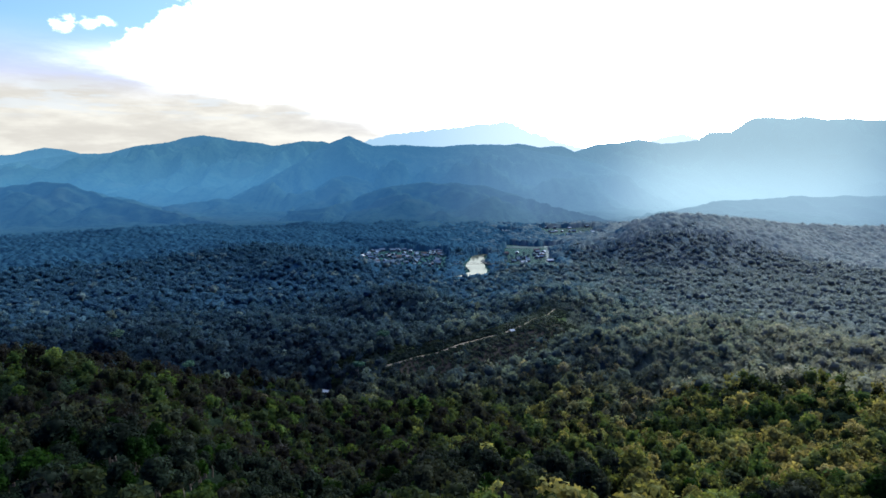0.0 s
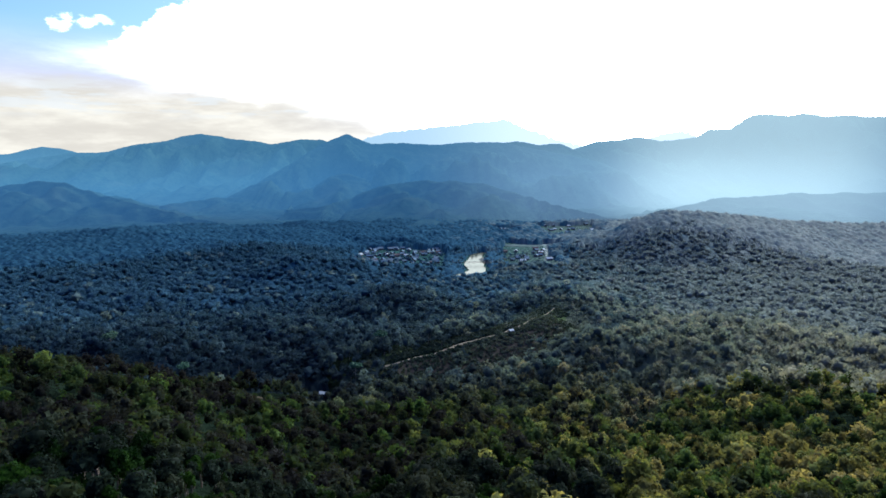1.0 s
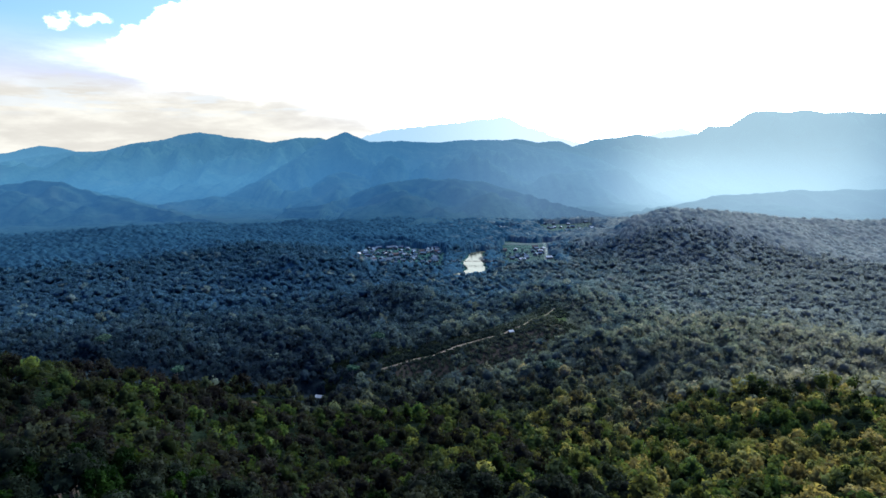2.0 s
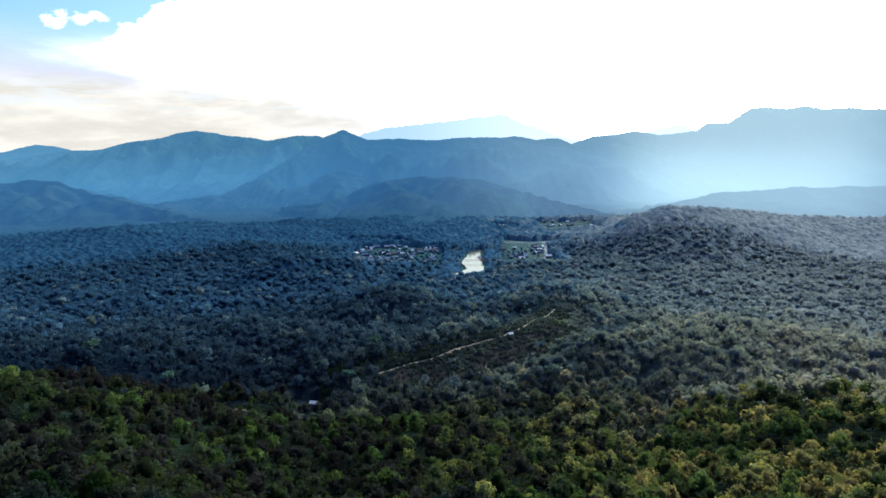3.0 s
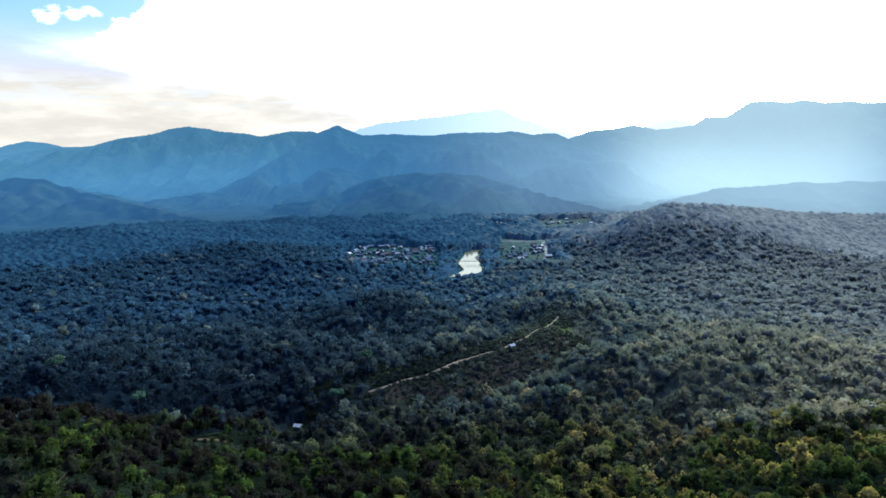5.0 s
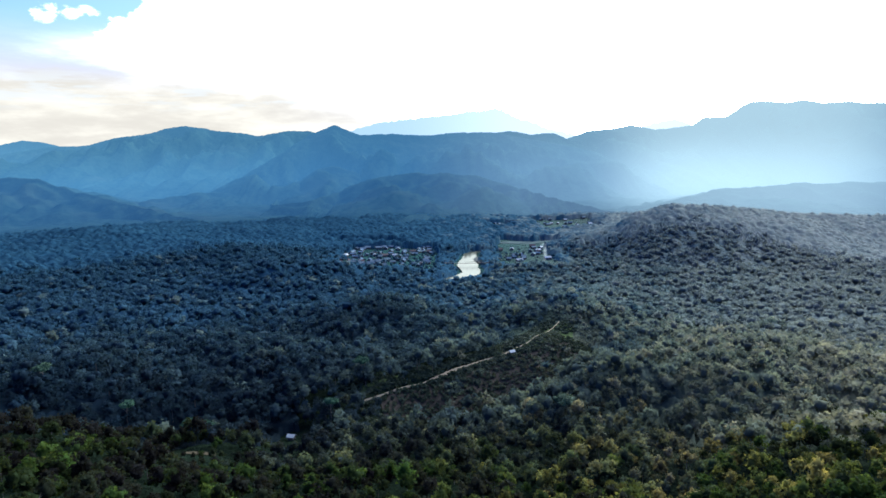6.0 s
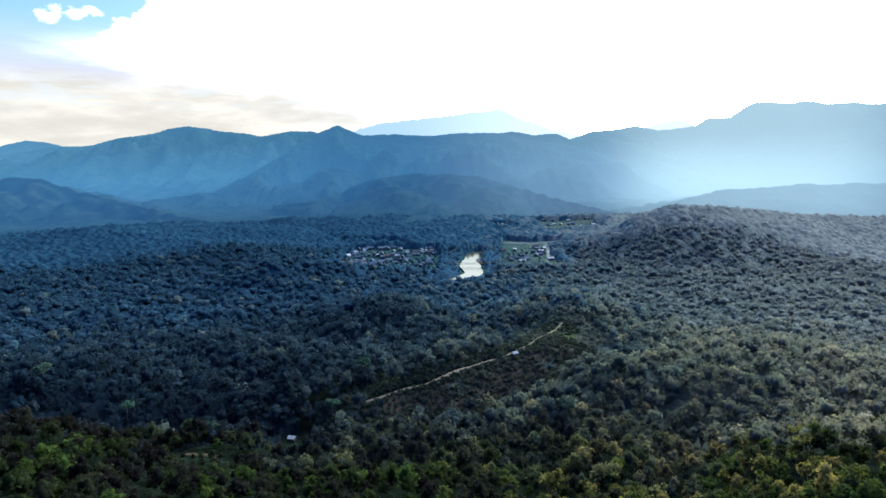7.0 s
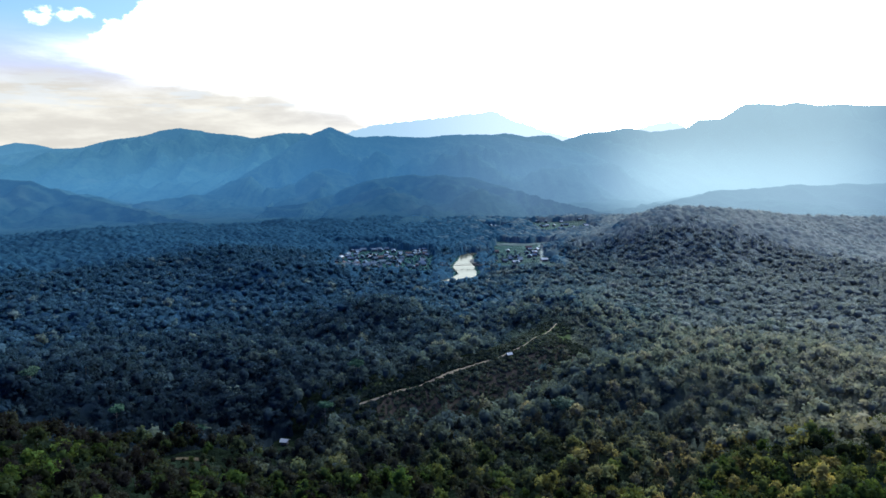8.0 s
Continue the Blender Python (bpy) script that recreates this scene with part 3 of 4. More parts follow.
drape("road", [(-44, 404, 0.7), (-30, 410, 0.8), (-19, 417, 1.0), (-4, 423, 1.0), (1, 427, 1.7), (15, 439, 1.7), (34, 450, 1.2), (46, 455, 0.8), (54, 461, 0.8), (66, 469, 0.6), (79, 487, 0.55), (91, 509, 0.5), (99, 526, 0.4)], DIRT, 0.55, "pale dirt track climbing a wooded rise", 1.5, 5, 0.35, 27, category="road")
drape("clearing", [(62, 462, 4), (78, 478, 9), (95, 500, 11), (104, 522, 5)], GRASS, 0.3, "open grassy slope beside the track", 2.5, 7, 0.3, 28, category="grass")
drape("clearing", [(-46, 412, 3), (-28, 423, 6), (-8, 434, 6), (6, 442, 3)], GRASS, 0.3, "green verge above the dirt track", 2.5, 7, 0.3, 29, category="grass")
drape("clearing", [(-109, 320, 1.2), (-102, 321, 2.2), (-95, 322, 1.2)], CLAY, 0.6, "small patch of bare brown earth", 2.0, 7, 0.3, 30, category="earth")


def box(bm, cx, cy, cz, sx, sy, sz):
    bmesh.ops.create_cube(bm, size=1, matrix=Matrix.LocRotScale((cx, cy, cz), None, (sx, sy, sz)))


def house(wide, deep, tall, roof_mat, label, group):
    """A small gabled house: walls, a pitched roof with eaves, a door and two windows' openings as recessed panels."""
    base = tagged(new("house"), label, "house", group)
    bm = bmesh.new()
    w2, d2, rise = wide / 2, deep / 2, deep * 0.28
    ring = [(-d2, 0), (d2, 0), (d2, tall), (0, tall + rise), (-d2, tall)]
    a = [bm.verts.new((-w2, y, z - 1.5 * (z == 0))) for y, z in ring]
    b = [bm.verts.new((w2, y, z - 1.5 * (z == 0))) for y, z in ring]
    bm.faces.new(a[::-1]), bm.faces.new(b)
    for k in range(5):
        bm.faces.new((a[k], a[k - 4], b[k - 4], b[k]))
    bmesh.ops.recalc_face_normals(bm, faces=bm.faces)
    part("wall", bm, WALL, base)
    bm = bmesh.new()
    e, t = 0.6, 0.15
    sec = [(-d2 - e, tall - e * 0.5), (0, tall + rise + 0.05), (d2 + e, tall - e * 0.5), (d2 + e, tall - e * 0.5 + t), (0, tall + rise + t + 0.1), (-d2 - e, tall - e * 0.5 + t)]
    a = [bm.verts.new((-w2 - e, y, z)) for y, z in sec]
    b = [bm.verts.new((w2 + e, y, z)) for y, z in sec]
    bm.faces.new((a[0], a[1], a[4], a[5])), bm.faces.new((a[1], a[2], a[3], a[4]))
    bm.faces.new((b[5], b[4], b[1], b[0])), bm.faces.new((b[4], b[3], b[2], b[1]))
    for k in range(6):
        bm.faces.new((a[k], b[k], b[k - 5], a[k - 5]))
    bmesh.ops.recalc_face_normals(bm, faces=bm.faces)
    part("roof", bm, roof_mat, base)
    bm = bmesh.new()
    box(bm, wide * 0.1, -d2 - 0.03, 1.0, 0.9, 0.1, 2.0)
    part("door", bm, TIMBER, base)
    for sx in (-0.3, 0.35):
        bm = bmesh.new()
        box(bm, wide * sx, -d2 - 0.03, 1.5, 1.0, 0.1, 0.9)
        part("shutter", bm, TIMBER, base)
    return base


rng = random.Random(7)
KINDS = [("grey zinc-roofed village house", 0), ("brown tile-roofed village house", 1), ("blue-grey metal-roofed village house", 2), ("white-roofed village house", 3)]
PROTOS = []
for text, k in KINDS:
    for size in ((6.5, 5.0, 2.8), (9.0, 6.0, 3.0)):
        PROTOS.append((text, k, size))
HOMES = []


def village(x0, x1, y0, y1, count, group, mix, gap=10.0):
    made = {}
    tries = 0
    left = count
    while left and tries < 4000:
        tries += 1
        x, y = rng.uniform(x0, x1), rng.uniform(y0, y1)
        if any(math.dist((x, y), h) < gap for h in HOMES):
            continue
        if to_line(np.array([x]), np.array([y]), RIVER)[0][0] < 30:
            continue
        HOMES.append((x, y))
        left -= 1
        text, k, size = PROTOS[rng.choices(range(8), [m for m in mix for _ in range(2)])[0]]
        m = pose(x, y, float(land(x, y)), 0, 0, rng.choice((0, 20, 90, 70)) + rng.uniform(-12, 12))
        key = (k, size)
        if key in made:
            copy_thing(made[key], m)
        else:
            made[key] = house(*size, ROOFS[k], text + " among trees", group)
            made[key].matrix_basis = m


village(-132, 2, 872, 1048, 84, "village houses by the river", (5, 0.8, 5, 1.0), 8.5)
village(-110, -60, 1075, 1105, 4, "houses by the upper field", (2, 0, 1, 3))
village(100, 175, 900, 1040, 18, "houses across the river", (4, 1, 2, 3))
village(225, 330, 1290, 1400, 16, "houses of the far hamlet", (3, 0, 1, 5), 12)
village(120, 150, 1290, 1340, 4, "houses of the far hamlet", (2, 0, 0, 3), 12)

hut = house(2.9, 2.3, 1.9, ROOFS[3], "small white-roofed hut beside the dirt track", "")
hut.matrix_basis = pose(53, 455.5, float(land(53, 455.5)) + 0.3, 0, 0, 25)
hut = house(3.2, 2.6, 2.0, ROOFS[3], "small white-roofed hut among the trees", "")
hut.matrix_basis = pose(-75.5, 376, float(land(-75.5, 376)) + 0.3, 0, 0, -15)
HOMES += [(53, 455), (-75.5, 374)]


def footbridge():
    """A narrow hanging footbridge: deck, towers, cables."""
    base = tagged(new("footbridge"), "narrow dark hanging footbridge across the river", "bridge")
    x0, x1, y = 16, 76, 874
    bm = bmesh.new()
    for k in range(12):
        a = x0 + (x1 - x0) * k / 12
        sag = 1.2 * (1 - ((k + 0.5) / 6 - 1) ** 2)
        box(bm, a + 2.5, y, 4.2 - sag, 5.1, 1.3, 0.3)
    part("deck", bm, TIMBER, base)
    for x in (x0, x1):
        for dy in (-0.9, 0.9):
            bm = bmesh.new()
            box(bm, x, y + dy, 3.0, 0.5, 0.4, 10.0)
            part("post", bm, TIMBER, base)
    for dy in (-0.9, 0.9):
        bm = bmesh.new()
        for k in range(16):
            a, b = k / 16, (k + 1) / 16
            za, zb = (7.6 - 3.0 * (1 - (2 * q - 1) ** 2) for q in (a, b))
            ln = math.hypot((x1 - x0) / 16, zb - za)
            m = Matrix.Translation((x0 + (x1 - x0) * (a + b) / 2, y + dy, (za + zb) / 2)) @ Matrix.Rotation(-math.atan2(zb - za, (x1 - x0) / 16), 4, "Y")
            bmesh.ops.create_cube(bm, size=1, matrix=m @ Matrix.Diagonal((ln, 0.12, 0.12, 1)))
        part("cable", bm, TIMBER, base)


footbridge()


def smoke():
    base = tagged(new("smoke"), "thin pale column of smoke rising by the houses", "smoke")
    r = np.random.RandomState(3)
    for k in range(3):
        bm = bmesh.new()
        rings = []
        for i in range(14):
            t = i / 13
            c = Vector((4.0 * t * math.sin(3 * t + 0.3 * k) + k * 0.7, 0.8 * k, 32 * t))
            rad = (1.0 + 2.6 * t) * (1 - 0.18 * k)
            rings.append([bm.verts.new(c + Vector((math.cos(a) * rad * r.uniform(0.75, 1.25), math.sin(a) * rad * r.uniform(0.75, 1.25), r.uniform(-0.6, 0.6)))) for a in np.linspace(0, 2 * np.pi, 10, endpoint=False)])
        for p, q in zip(rings, rings[1:]):
            for i in range(10):
                bm.faces.new((p[i], p[i - 9], q[i - 9], q[i])).smooth = True
        part("wisp", bm, SMOKE_M, base)
    base.matrix_basis = pose(147, 864, float(land(147, 864)))


smoke()


# ---- trees ----
def ico():
    bm = bmesh.new()
    bmesh.ops.create_icosphere(bm, subdivisions=1, radius=1)
    v = np.array([p.co[:] for p in bm.verts])
    f = np.array([[q.index for q in p.verts] for p in bm.faces])
    bm.free()
    return v, f


ICO_V, ICO_F = ico()


def crown(seed, rad, tall, lumps, leaves, leaf, cores=7):
    """A crown of leafy clumps about a bole: arrays of four-cornered sprays of leaves, with a tint each."""
    r = np.random.RandomState(seed)
    c = r.normal(size=(lumps, 3))
    c /= np.linalg.norm(c, axis=1)[:, None]
    c[:, 2] = np.abs(c[:, 2]) * 1.1 - 0.35
    c *= r.uniform(0.35, 0.78, (lumps, 1))
    size = r.uniform(0.30, 0.52, lumps)
    lump_tint = r.uniform(0, 1, lumps)
    which = r.randint(0, lumps, leaves)
    d = r.normal(size=(leaves, 3))
    d[:, 2] += 0.55
    d /= np.linalg.norm(d, axis=1)[:, None]
    p = c[which] + d * (size[which] * r.uniform(0.8, 1.1, leaves))[:, None]
    p = p * [rad, rad, tall / 2]
    nrm = d + r.normal(size=(leaves, 3)) * 0.5
    nrm /= np.linalg.norm(nrm, axis=1)[:, None]
    a = np.cross(nrm, r.normal(size=(leaves, 3)))
    a /= np.linalg.norm(a, axis=1)[:, None]
    b = np.cross(nrm, a)
    s = (leaf * r.uniform(0.6, 1.3, leaves))[:, None]
    quad = np.stack([p - a * s - nrm * s * 0.3, p + a * s * 0.6 + b * s * 0.8, p + a * s * 0.6 - b * s * 0.8], 1).reshape(-1, 3)
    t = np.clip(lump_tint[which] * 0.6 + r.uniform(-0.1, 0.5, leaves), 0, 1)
    f = np.arange(leaves * 3).reshape(-1, 3)
    f = np.concatenate([f, f[:, 2:]], 1)
    tint = np.repeat(t, 3)
    # darker tint on the inner cores: shade inside the crown put into colour
    for k in range(cores):
        one = cores == 1
        cv = (c[k] * (0.2 if one else 0.9) + ICO_V * (0.62 if one else size[k] * 0.92) * r.uniform(0.68, 1.18, (len(ICO_V), 1))) * [rad, rad, tall / 2]
        cf = np.concatenate([ICO_F, ICO_F[:, 2:]], 1) + len(quad)
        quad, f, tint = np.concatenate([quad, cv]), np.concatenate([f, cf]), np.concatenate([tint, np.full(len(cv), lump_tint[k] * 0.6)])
    return quad, f, tint


def mesh_mixed(name, v, f, mat, tint):
    """A mesh of four-cornered faces, of which those that repeat their last corner are triangles."""
    tri = f[:, 2] == f[:, 3]
    me = bpy.data.meshes.new(name)
    loops = np.concatenate([f[~tri].ravel(), f[tri][:, :3].ravel()]).astype(np.int32)
    tot = np.concatenate([np.full((~tri).sum(), 4), np.full(tri.sum(), 3)]).astype(np.int32)
    me.vertices.add(len(v))
    me.vertices.foreach_set("co", np.asarray(v, np.float32).ravel())
    me.loops.add(len(loops))
    me.loops.foreach_set("vertex_index", loops)
    me.polygons.add(len(tot))
    me.polygons.foreach_set("loop_start", (np.cumsum(tot) - tot).astype(np.int32))
    me.polygons.foreach_set("loop_total", tot)
    me.polygons.foreach_set("use_smooth", np.full(len(tot), True))
    me.update(calc_edges=True)
    a = me.attributes.new("tint", "FLOAT", "POINT")
    a.data.foreach_set("value", np.asarray(tint, np.float32))
    me.materials.append(mat)
    return me


def limb(bm, p, q, r0, r1, sides=6):
    p, q = Vector(p), Vector(q)
    turn = (q - p).to_track_quat("Z", "Y")
    rings = []
    for c, rad in ((p, r0), (q, r1)):
        rings.append([bm.verts.new(c + turn @ Vector((math.cos(2 * math.pi * k / sides) * rad, math.sin(2 * math.pi * k / sides) * rad, 0))) for k in range(sides)])
    for k in range(sides):
        bm.faces.new((rings[0][k], rings[0][k - sides + 1], rings[1][k - sides + 1], rings[1][k])).smooth = True


def skeleton_bm(seed, bole, rad, tall, thick, twigs=0):
    """A tapered trunk that forks into limbs, with twigs for a bare tree."""
    r = random.Random(seed)
    bm = bmesh.new()
    bend = Vector((r.uniform(-0.5, 0.5), r.uniform(-0.5, 0.5), 0))
    mid, top = Vector((0, 0, bole * 0.5)) + bend, Vector((0, 0, bole + tall * 0.35)) - bend * 0.5
    limb(bm, (0, 0, -1.5), mid, thick, thick * 0.8, 7)
    limb(bm, mid, top, thick * 0.8, thick * 0.45, 7)
    for k in range(6):
        a = k * 1.05 + r.uniform(-0.4, 0.4)
        s = mid.lerp(top, r.uniform(0.45, 1.0))
        e = s + Vector((math.cos(a) * rad * 0.55, math.sin(a) * rad * 0.55, tall * r.uniform(0.12, 0.35)))
        limb(bm, s, e, thick * 0.35, thick * 0.14, 5)
        for j in range(twigs):
            b = a + r.uniform(-0.9, 0.9)
            s2 = s.lerp(e, r.uniform(0.4, 1.0))
            e2 = s2 + Vector((math.cos(b), math.sin(b), r.uniform(0.5, 1.6))) * rad * r.uniform(0.2, 0.42)
            limb(bm, s2, e2, thick * 0.14, thick * 0.04, 4)
    return bm


def tree(seed, mat, rad, tall, bole, leaves, label, group, bark=None, leaf=0.40):
    base = tagged(new("tree"), label, "tree", group)
    part("trunk", skeleton_bm(seed, bole, rad, tall, (0.22 + 0.02 * bole) * (0.7 if bark else 1)), bark or BARK, base)
    v, f, t = crown(seed, rad, tall, 13, leaves, leaf)
    ob = part("crown", mesh_mixed("crown", v + [0, 0, bole + tall * 0.36], f, mat, t), None, base)
    return base


def bare_tree(seed, rad, tall, bole, label, twigs=5):
    base = tagged(new("bare_tree"), label, "tree")
    part("trunk", skeleton_bm(seed, bole, rad, tall, 0.3, twigs), BARK_PALE, base)
    return base


# where no tall tree stands: river, houses, tracks, fields, and gaps fitted to the camera's view
ROAD = [(-44, 404, 0), (-19, 417, 0), (1, 427, 0), (15, 439, 0), (34, 450, 0), (54, 461, 0), (66, 469, 0), (79, 487, 0), (91, 509, 0), (99, 526, 0)]


OPEN = ((-134, 6, 845, 1045, 0.34), (96, 180, 866, 1045, 0.2), (215, 340, 1225, 1405, 0.25), (110, 160, 1240, 1345, 0.25), (105, 205, 1030, 1108, 0.12), (-165, -50, 1075, 1122, 0.12), (-110, -94, 312, 325, 0.0), (60, 108, 462, 530, 0.2))


def wooded(x, y, r):
    """Chance that a tree stands here."""
    d, half = to_line(x, y, RIVER)
    ok = (d > half + 5 + 5 * r).astype(float)
    ok *= to_line(x, y, ROAD)[0] > 6 + 3 * r
    for x0, x1, y0, y1, keep in OPEN:
        loose = 12 if y0 > 600 else 0
        jx, jy = x + loose * N1(x, y, 55), y + loose * N2(x, y, 70)
        ok *= np.where((jx > x0) & (jx < x1) & (jy > y0) & (jy < y1), keep, 1.0)
    # the cut-over slope below the track carries low scrub
    ok *= np.where(to_line(x, y, [(-14, 400, 0), (25, 414, 0), (60, 432, 0), (92, 462, 0)])[0] < 23, 0.10, 1.0)
    # cleared towards the camera so that the lower hut shows
    ok *= to_line(x, y, [(-75.5, 378, 0), (-71, 352, 0)])[0] > 7
    for hx, hy in HOMES[-2:]:
        ok *= np.hypot(x - hx, y - hy + 8) > 12
    return ok


def scatter(seed, r0, r1, cell, fan=0.0, inner=False):
    """Jittered places between two distances from the start of the flight, within a fan of the plan."""
    r = np.random.RandomState(seed)
    g = np.arange(-r1 - 80, r1 + 80, cell)
    x, y = (q.ravel() for q in np.meshgrid(g, g))
    x, y = x + r.uniform(-0.5, 0.5, x.size) * cell, y + r.uniform(-0.5, 0.5, x.size) * cell
    d, a = np.hypot(x, y), np.abs(np.arctan2(x, y))
    wave = np.clip((d - 250) / 120, 0, 1) * 30 * N3(x, y, 150) * (d < 900)
    wave = wave + np.clip((d - 250) / 200, 0, 1) * 24 * r.normal(size=x.size)
    keep = (d + wave > r0) & (d + wave <= r1) & ((a < fan) if inner else (a >= fan))
    x, y = x[keep], y[keep]
    keep = r.uniform(size=x.size) < wooded(x, y, r.uniform(size=x.size))
    return x[keep], y[keep], r


# the nearest trees, each a thing of its own
NEAR = 166
FAN = radians(43)
near_kinds = []
for i, (mat, text) in enumerate(((LEAF_GREEN, "fresh green broadleaf tree with a rounded clumpy crown"), (LEAF_DULL, "dark dull green broadleaf tree on the near slope"), (LEAF_YELLOW, "yellow-green sunlit broadleaf tree on the near slope"))):
    shapes = [(3.5, 8.6, 4.2), (2.9, 10.2, 4.6), (4.2, 8.0, 4.8), (2.5, 7.2, 3.0)]
    near_kinds.append([(mat, text, s, 40 + 10 * i + k) for k, s in enumerate(shapes)])
x, y, r = scatter(31, 124, NEAR, 5.2, FAN, True)
made = {}
for px, py in zip(x, y):
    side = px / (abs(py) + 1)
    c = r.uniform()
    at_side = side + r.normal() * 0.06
    # more yellow trees to the right: tree kinds, with sunlight painted in as well
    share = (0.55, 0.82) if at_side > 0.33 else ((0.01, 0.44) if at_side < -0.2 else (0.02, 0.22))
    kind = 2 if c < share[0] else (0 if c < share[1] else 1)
    k = r.choice(4, p=[0.34, 0.26, 0.16, 0.24])
    m = pose(px, py, float(land(px, py)) - 0.2, r.uniform(-4, 4), r.uniform(-4, 4), r.uniform(0, 360)) @ Matrix.Scale(0.72 + 0.6 * r.uniform() ** 1.6, 4)
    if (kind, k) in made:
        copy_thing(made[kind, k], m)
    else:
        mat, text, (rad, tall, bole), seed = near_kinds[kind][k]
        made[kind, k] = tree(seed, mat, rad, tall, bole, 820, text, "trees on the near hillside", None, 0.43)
        made[kind, k].matrix_basis = m

# single trees that stand out
for seed, px, py, s in ((71, -90, 212, 1.0), (72, -107, 221, 1.1), (73, -78, 220, 0.9), (74, -64, 232, 0.9)):
    t = bare_tree(seed, 4.2, 7.0, 5.5, "leafless grey tree with thin forking branches")
    t.matrix_basis = pose(px, py, float(land(px, py)), 0, 0, 40 * seed) @ Matrix.Scale(s * 0.85, 4)
for seed, px, py, bole, rad in ((81, -226, 410, 14, 4.5), (82, -127, 372, 14, 4.2), (83, -117, 370, 12, 3.8), (84, -56, 388, 11, 4.4), (85, 65, 352, 12, 4.8), (86, -43, 426, 11, 4.8), (87, -170, 392, 12, 4.2)):
    t = tree(seed, LEAF_WOODS, rad * 1.15, 6.0, bole, 700, "tall tree with a bare pale trunk and flat crown", "tall pale-trunked trees", BARK_PALE, 0.55)
    t.matrix_basis = pose(px, py, float(land(px, py)) - 0.3, 0, 0, 50 * seed)


# ---- the woods: past counting ----
def woods(name, seed, r0, r1, cell, leaves, leaf, lumps, cores, variants, mat, label, fan, inner, size=(0.75, 1.2), trunks=0.0, rad=(3.6, 5.4), tall=(5.5, 8.5), mix=(0.0, 0.56), lean=0.75, haze_reach=(380, 660)):
    x, y, r = scatter(seed, r0, r1, cell, fan, inner)
    z = land(x, y)
    kinds = [crown(seed * 100 + k, r.uniform(*rad), r.uniform(*tall), lumps, leaves, leaf, cores) for k in range(variants)]
    vs, fs, ts, at, order = [], [], [], 0, []
    pick = r.randint(0, variants, x.size)
    grow, turn = size[0] + (size[1] - size[0]) * r.uniform(size=x.size) ** 1.8, r.uniform(0, 2 * np.pi, x.size)
    for x0, x1, y0, y1, keep in OPEN:
        grow = np.where((x > x0 - 15) & (x < x1 + 15) & (y > y0 - 25) & (y < y1), 0.58 * grow, grow)
    grow = np.where(to_line(x, y, RIVER)[0] < 32, np.minimum(grow, 0.6), grow)
    tint = np.clip(0.5 + 0.30 * r.normal(size=x.size), 0.0, 1)
    lift = r.uniform(4.5, 8.0, x.size)
    for k in range(variants):
        i = np.nonzero(pick == k)[0]
        order.append(i)
        v, f, t = kinds[k]
        c, s = np.cos(turn[i])[:, None], np.sin(turn[i])[:, None]
        g = grow[i][:, None]
        vx, vy, vz = v[None, :, 0] * g, v[None, :, 1] * g, v[None, :, 2] * g
        vs.append(np.stack([vx * c - vy * s + x[i][:, None], vx * s + vy * c + y[i][:, None], vz + (z[i] + lift[i] * grow[i])[:, None]], -1).reshape(-1, 3))
        fs.append((f[None] + (np.arange(i.size) * len(v))[:, None, None] + at).reshape(-1, 4))
        at += i.size * len(v)
        ts.append(np.clip(t[None, :] * 0.5 + tint[i][:, None] * 0.9 - 0.2, 0, 1).ravel())
    me = mesh_mixed(name, np.concatenate(vs), np.concatenate(fs), mat, np.concatenate(ts))
    kind = r.uniform(*mix, x.size) + 0.08 * N2(x, y, 60)
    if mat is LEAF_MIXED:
        # green knoll, sunny yellow-green knoll, dull gully: tree kinds plus sunlight painted in
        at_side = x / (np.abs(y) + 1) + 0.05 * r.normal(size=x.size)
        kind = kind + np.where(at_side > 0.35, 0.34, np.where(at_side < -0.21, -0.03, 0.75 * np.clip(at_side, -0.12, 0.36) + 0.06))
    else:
        # paler kinds to the right: bright sunward haze put into the leaf colours
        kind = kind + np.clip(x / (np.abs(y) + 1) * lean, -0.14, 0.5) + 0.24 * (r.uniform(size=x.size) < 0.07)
    # darker kinds in the hollow behind the spur: its shadow put into the leaves
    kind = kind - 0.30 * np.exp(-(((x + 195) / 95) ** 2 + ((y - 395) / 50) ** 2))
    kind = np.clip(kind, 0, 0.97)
    # bluish haze put into the leaf colours grows with the way into the valley
    haze_share = np.clip((np.hypot(x, y) + 22 * r.normal(size=x.size) + 15 * N1(x, y, 170) - haze_reach[0]) / (haze_reach[1] - haze_reach[0]), 0, 1)
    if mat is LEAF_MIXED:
        haze_share = np.clip((19 - hillside(x, y) + 2.5 * r.normal(size=x.size)) / 12, 0, 1)
    haze_share = np.concatenate([np.repeat(haze_share[which], len(kinds[k][0])) for k, which in enumerate(order)])
    lie = np.stack([(land(x - 12, y) - land(x + 12, y)) / 24, (land(x, y - 12) - land(x, y + 12)) / 24, np.ones(x.size)], -1)
    lie = np.concatenate([np.repeat(lie[which], len(kinds[k][0]), 0) for k, which in enumerate(order)])
    me.attributes.new("lie", "FLOAT_VECTOR", "POINT").data.foreach_set("vector", lie.astype(np.float32).ravel())
    me.attributes.new("haze_share", "FLOAT", "POINT").data.foreach_set("value", haze_share.astype(np.float32))
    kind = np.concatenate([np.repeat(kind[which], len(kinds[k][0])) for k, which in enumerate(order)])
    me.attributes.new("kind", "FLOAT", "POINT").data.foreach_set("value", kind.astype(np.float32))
    tagged(new(name, me), label, "forest", kind="stuff")
    if trunks:
        bm_v, bm_f = [], []
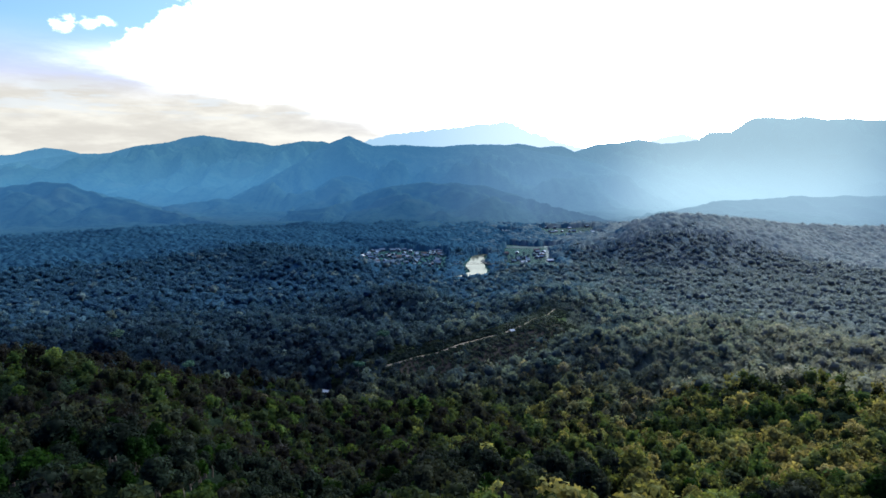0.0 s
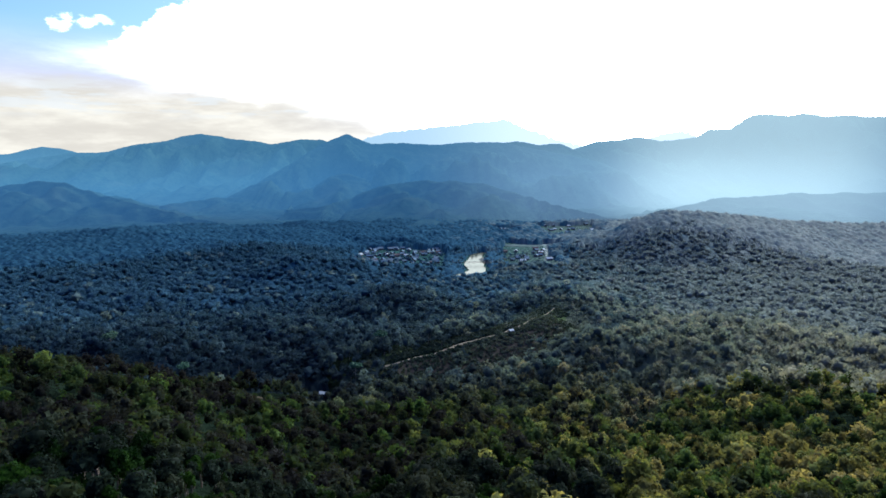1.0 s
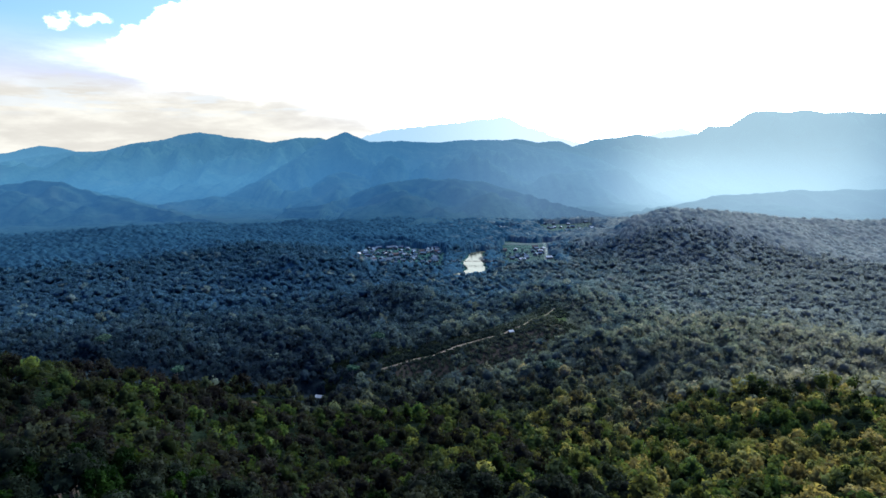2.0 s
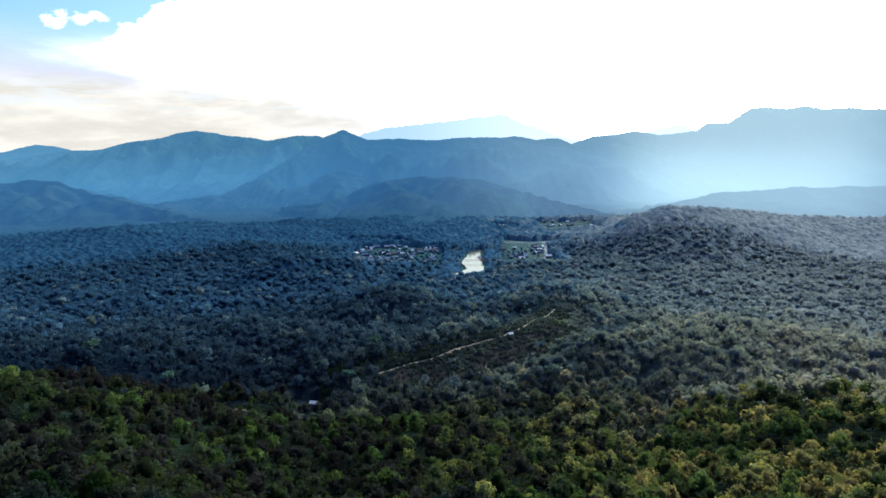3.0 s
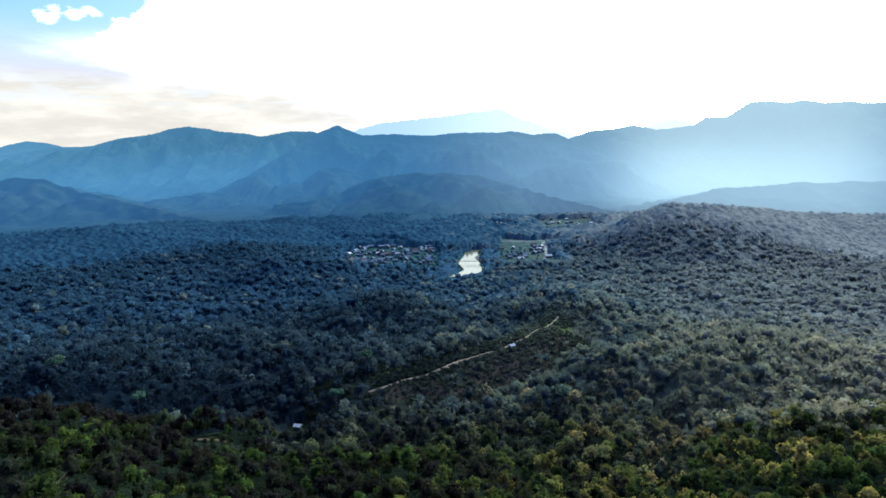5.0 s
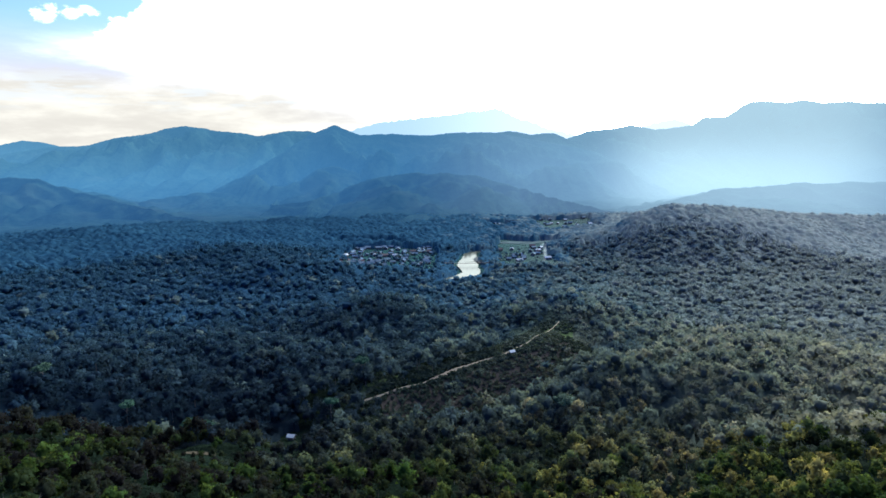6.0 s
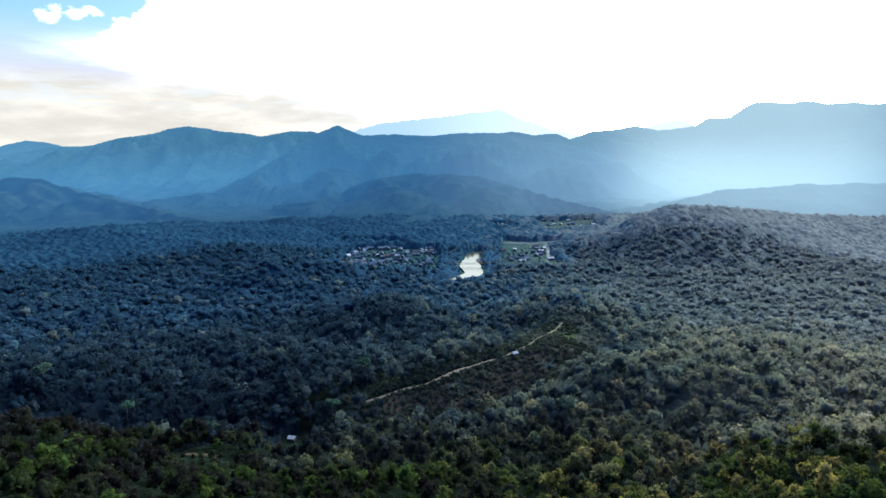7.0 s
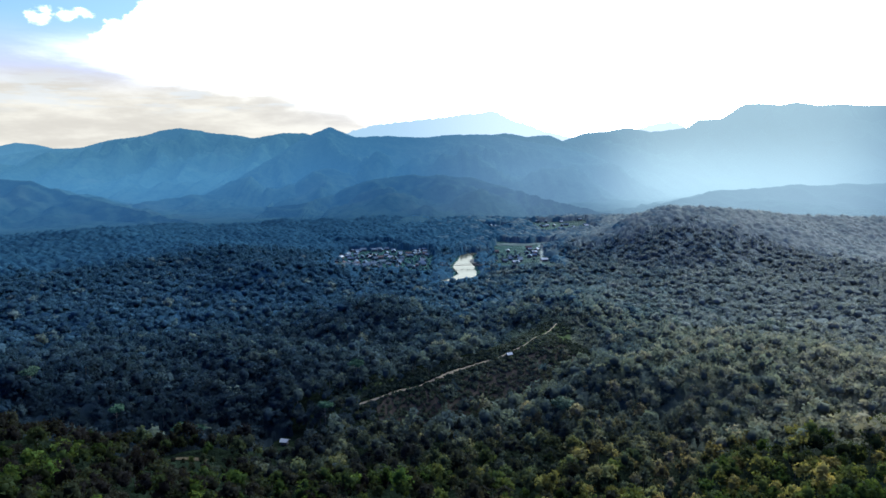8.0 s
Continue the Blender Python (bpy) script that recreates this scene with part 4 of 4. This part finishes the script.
        pick = np.nonzero(r.uniform(size=x.size) < trunks)[0]
        for j, i in enumerate(pick):
            h, b = lift[i] * grow[i], 0.2 * grow[i]
            ring = np.array([[b, 0], [0, b], [-b, 0], [0, -b]])
            bm_v.append(np.concatenate([np.c_[ring + [x[i], y[i]], np.full(4, z[i] - 1)], np.c_[ring * 0.6 + [x[i], y[i]], np.full(4, z[i] + h)]]))
            bm_f.append(np.array([[k, (k + 1) % 4, (k + 1) % 4 + 4, k + 4] for k in range(4)]) + 8 * j)
        me = mesh_from(name + "_trunks", np.concatenate(bm_v), np.concatenate(bm_f), BARK_PALE)
        tagged(new(name + "_trunks", me), "slim pale trunks standing in the forest", "trunks", kind="stuff")
    return x.size


FOREST = "dense dark green broadleaf forest with uneven crowns"
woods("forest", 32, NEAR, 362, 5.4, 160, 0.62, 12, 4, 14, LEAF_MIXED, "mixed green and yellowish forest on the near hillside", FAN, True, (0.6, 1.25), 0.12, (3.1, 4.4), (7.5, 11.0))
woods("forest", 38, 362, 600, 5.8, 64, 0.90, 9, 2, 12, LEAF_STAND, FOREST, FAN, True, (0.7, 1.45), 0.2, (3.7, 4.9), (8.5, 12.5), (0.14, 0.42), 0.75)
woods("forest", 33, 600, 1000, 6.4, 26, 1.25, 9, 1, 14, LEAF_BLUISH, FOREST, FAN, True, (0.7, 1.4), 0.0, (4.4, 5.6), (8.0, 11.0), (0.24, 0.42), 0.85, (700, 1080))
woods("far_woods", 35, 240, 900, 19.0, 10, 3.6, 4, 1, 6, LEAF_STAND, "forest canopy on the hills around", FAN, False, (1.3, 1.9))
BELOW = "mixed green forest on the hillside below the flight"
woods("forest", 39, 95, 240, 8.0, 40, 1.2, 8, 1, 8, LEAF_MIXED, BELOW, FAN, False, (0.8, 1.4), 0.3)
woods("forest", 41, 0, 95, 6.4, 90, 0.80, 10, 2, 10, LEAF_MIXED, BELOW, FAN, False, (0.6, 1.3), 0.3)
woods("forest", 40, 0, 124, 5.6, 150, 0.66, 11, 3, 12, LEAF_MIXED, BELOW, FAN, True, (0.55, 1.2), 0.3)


def canopy(name, seed, r0, r1, rows, across, spacing, top, drop, mat, label, mix, lean, haze_reach):
    """A closed canopy of touching crowns: uneven domes with lumps of foliage, each crown of its own kind."""
    r = np.random.RandomState(seed)
    a, d = np.linspace(-FAN, FAN, across), np.geomspace(r0, r1, rows)
    aa, dd = np.meshgrid(a, d, indexing="ij")
    x, y = dd * np.sin(aa), dd * np.cos(aa)
    x, y = x + 0.3 * spacing * N4(x, y, 3.1 * spacing), y + 0.3 * spacing * N3(x, y, 2.7 * spacing)
    side = int(2 * (r1 + 60) / spacing)
    shift, high, hue, shade = r.uniform(-0.42, 0.42, (side, side, 2)), r.uniform(0, 1, (side, side)) ** 1.5, r.uniform(0, 1, (side, side)), r.uniform(0.1, 0.9, (side, side))
    gi, gj = np.floor((x + r1 + 30) / spacing).astype(int), np.floor((y + 30) / spacing).astype(int)
    best, kind, tint = np.full(x.shape, -99.0), np.zeros(x.shape), np.zeros(x.shape)
    for di in (-1, 0, 1):
        for dj in (-1, 0, 1):
            i, j = np.clip(gi + di, 0, side - 1), np.clip(gj + dj, 0, side - 1)
            cx, cy = (i + 0.5 + shift[i, j, 0]) * spacing - r1 - 30, (j + 0.5 + shift[i, j, 1]) * spacing - 30
            h = drop * (1.2 * high[i, j] - 1.7 * ((x - cx) ** 2 + (y - cy) ** 2) / spacing ** 2)
            won = h > best
            best, kind, tint = np.where(won, h, best), np.where(won, hue[i, j], kind), np.where(won, shade[i, j], tint)
    lumps = 0.16 * drop * (N1(x, y, 0.55 * spacing) + N2(x, y, 0.33 * spacing)) + 0.16 * drop * r.normal(size=x.shape)
    grown = (wooded(x, y, np.full(x.shape, 0.5)) > 0.5) * (to_line(x, y, ROAD)[0] > 34) * np.clip((dd - r0) / 40 + 0.4 * r.normal(size=x.shape), 0, 1) * np.clip((r1 - dd) / 8, 0, 1)
    z = land(x, y) - 2 + grown * (2 + top + np.maximum(best, -1.2 * drop) + lumps)
    me = mesh_from(name, np.stack([x, y, z], -1).reshape(-1, 3), grid_faces(*x.shape)[:, ::-1], mat, np.clip(tint + 0.15 * r.normal(size=x.shape), 0, 1).ravel(), True)
    # crowns pale to the right, a painted sunward haze
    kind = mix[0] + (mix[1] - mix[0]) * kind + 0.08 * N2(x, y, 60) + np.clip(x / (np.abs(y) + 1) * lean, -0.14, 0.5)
    # the hollow's shadow painted into these crowns too
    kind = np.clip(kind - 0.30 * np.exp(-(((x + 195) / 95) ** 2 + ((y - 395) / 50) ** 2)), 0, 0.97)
    # bluish haze in the crown colours, by distance
    haze_share = np.clip((dd - haze_reach[0]) / (haze_reach[1] - haze_reach[0]), 0, 1)
    lie = np.stack([(land(x - 12, y) - land(x + 12, y)) / 24, (land(x, y - 12) - land(x, y + 12)) / 24, np.ones(x.shape)], -1)
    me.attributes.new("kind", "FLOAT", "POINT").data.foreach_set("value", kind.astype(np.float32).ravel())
    me.attributes.new("haze_share", "FLOAT", "POINT").data.foreach_set("value", haze_share.astype(np.float32).ravel())
    me.attributes.new("lie", "FLOAT_VECTOR", "POINT").data.foreach_set("vector", lie.astype(np.float32).ravel())
    tagged(new(name, me), label, "forest", kind="stuff")


# leaf sheets added under the crowns to lighten the dark gaps as haze would
UNDER = "dark understory closing the gaps of the forest"
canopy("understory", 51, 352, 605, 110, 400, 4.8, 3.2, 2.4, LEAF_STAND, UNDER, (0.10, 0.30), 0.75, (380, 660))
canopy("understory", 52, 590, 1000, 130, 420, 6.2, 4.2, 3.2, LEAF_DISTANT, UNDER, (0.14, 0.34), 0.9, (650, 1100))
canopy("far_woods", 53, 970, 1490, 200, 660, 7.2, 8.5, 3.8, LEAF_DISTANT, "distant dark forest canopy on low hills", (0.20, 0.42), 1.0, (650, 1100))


def scrub(name, seed, line, reach, cell, mat, label):
    """Low bushes over a stretch of open slope."""
    r = np.random.RandomState(seed)
    xs, ys = [p[0] for p in line], [p[1] for p in line]
    x, y = (q.ravel() for q in np.meshgrid(np.arange(min(xs) - reach, max(xs) + reach, cell), np.arange(min(ys) - reach, max(ys) + reach, cell)))
    x, y = x + r.uniform(-0.6, 0.6, x.size) * cell, y + r.uniform(-0.6, 0.6, x.size) * cell
    keep = (to_line(x, y, line)[0] < reach) & (to_line(x, y, ROAD)[0] > 1.9) & (r.uniform(size=x.size) < 0.8)
    x, y = x[keep], y[keep]
    z = land(x, y)
    kinds = [crown(seed * 10 + k, 1.4, 2.2, 4, 40, 0.5, 1) for k in range(5)]
    vs, fs, ts, at = [], [], [], 0
    for i in range(x.size):
        v, f, t = kinds[i % 5]
        a, g = r.uniform(0, 6.28), r.uniform(0.5, 1.7)
        rot = np.array([[math.cos(a), -math.sin(a), 0], [math.sin(a), math.cos(a), 0], [0, 0, 1]]) * g
        vs.append(v @ rot.T + [x[i], y[i], z[i] + 0.5 * g])
        fs.append(f + at)
        at += len(v)
        ts.append(np.clip(t * 0.6 + r.uniform(0, 0.5), 0, 1))
    me = mesh_mixed(name, np.concatenate(vs), np.concatenate(fs), mat, np.concatenate(ts))
    tagged(new(name, me), label, "scrub", kind="stuff")


scrub("scrub", 36, [(-16, 402, 0), (25, 415, 0), (60, 433, 0), (92, 462, 0)], 25, 2.0, LEAF_SCRUB, "low brownish scrub on the cut slope below the track")
scrub("scrub", 37, [(-44, 414, 0), (-8, 433, 0), (60, 472, 0), (100, 520, 0)], 13, 2.0, LEAF_SCRUB, "low green bushes beside the dirt track")
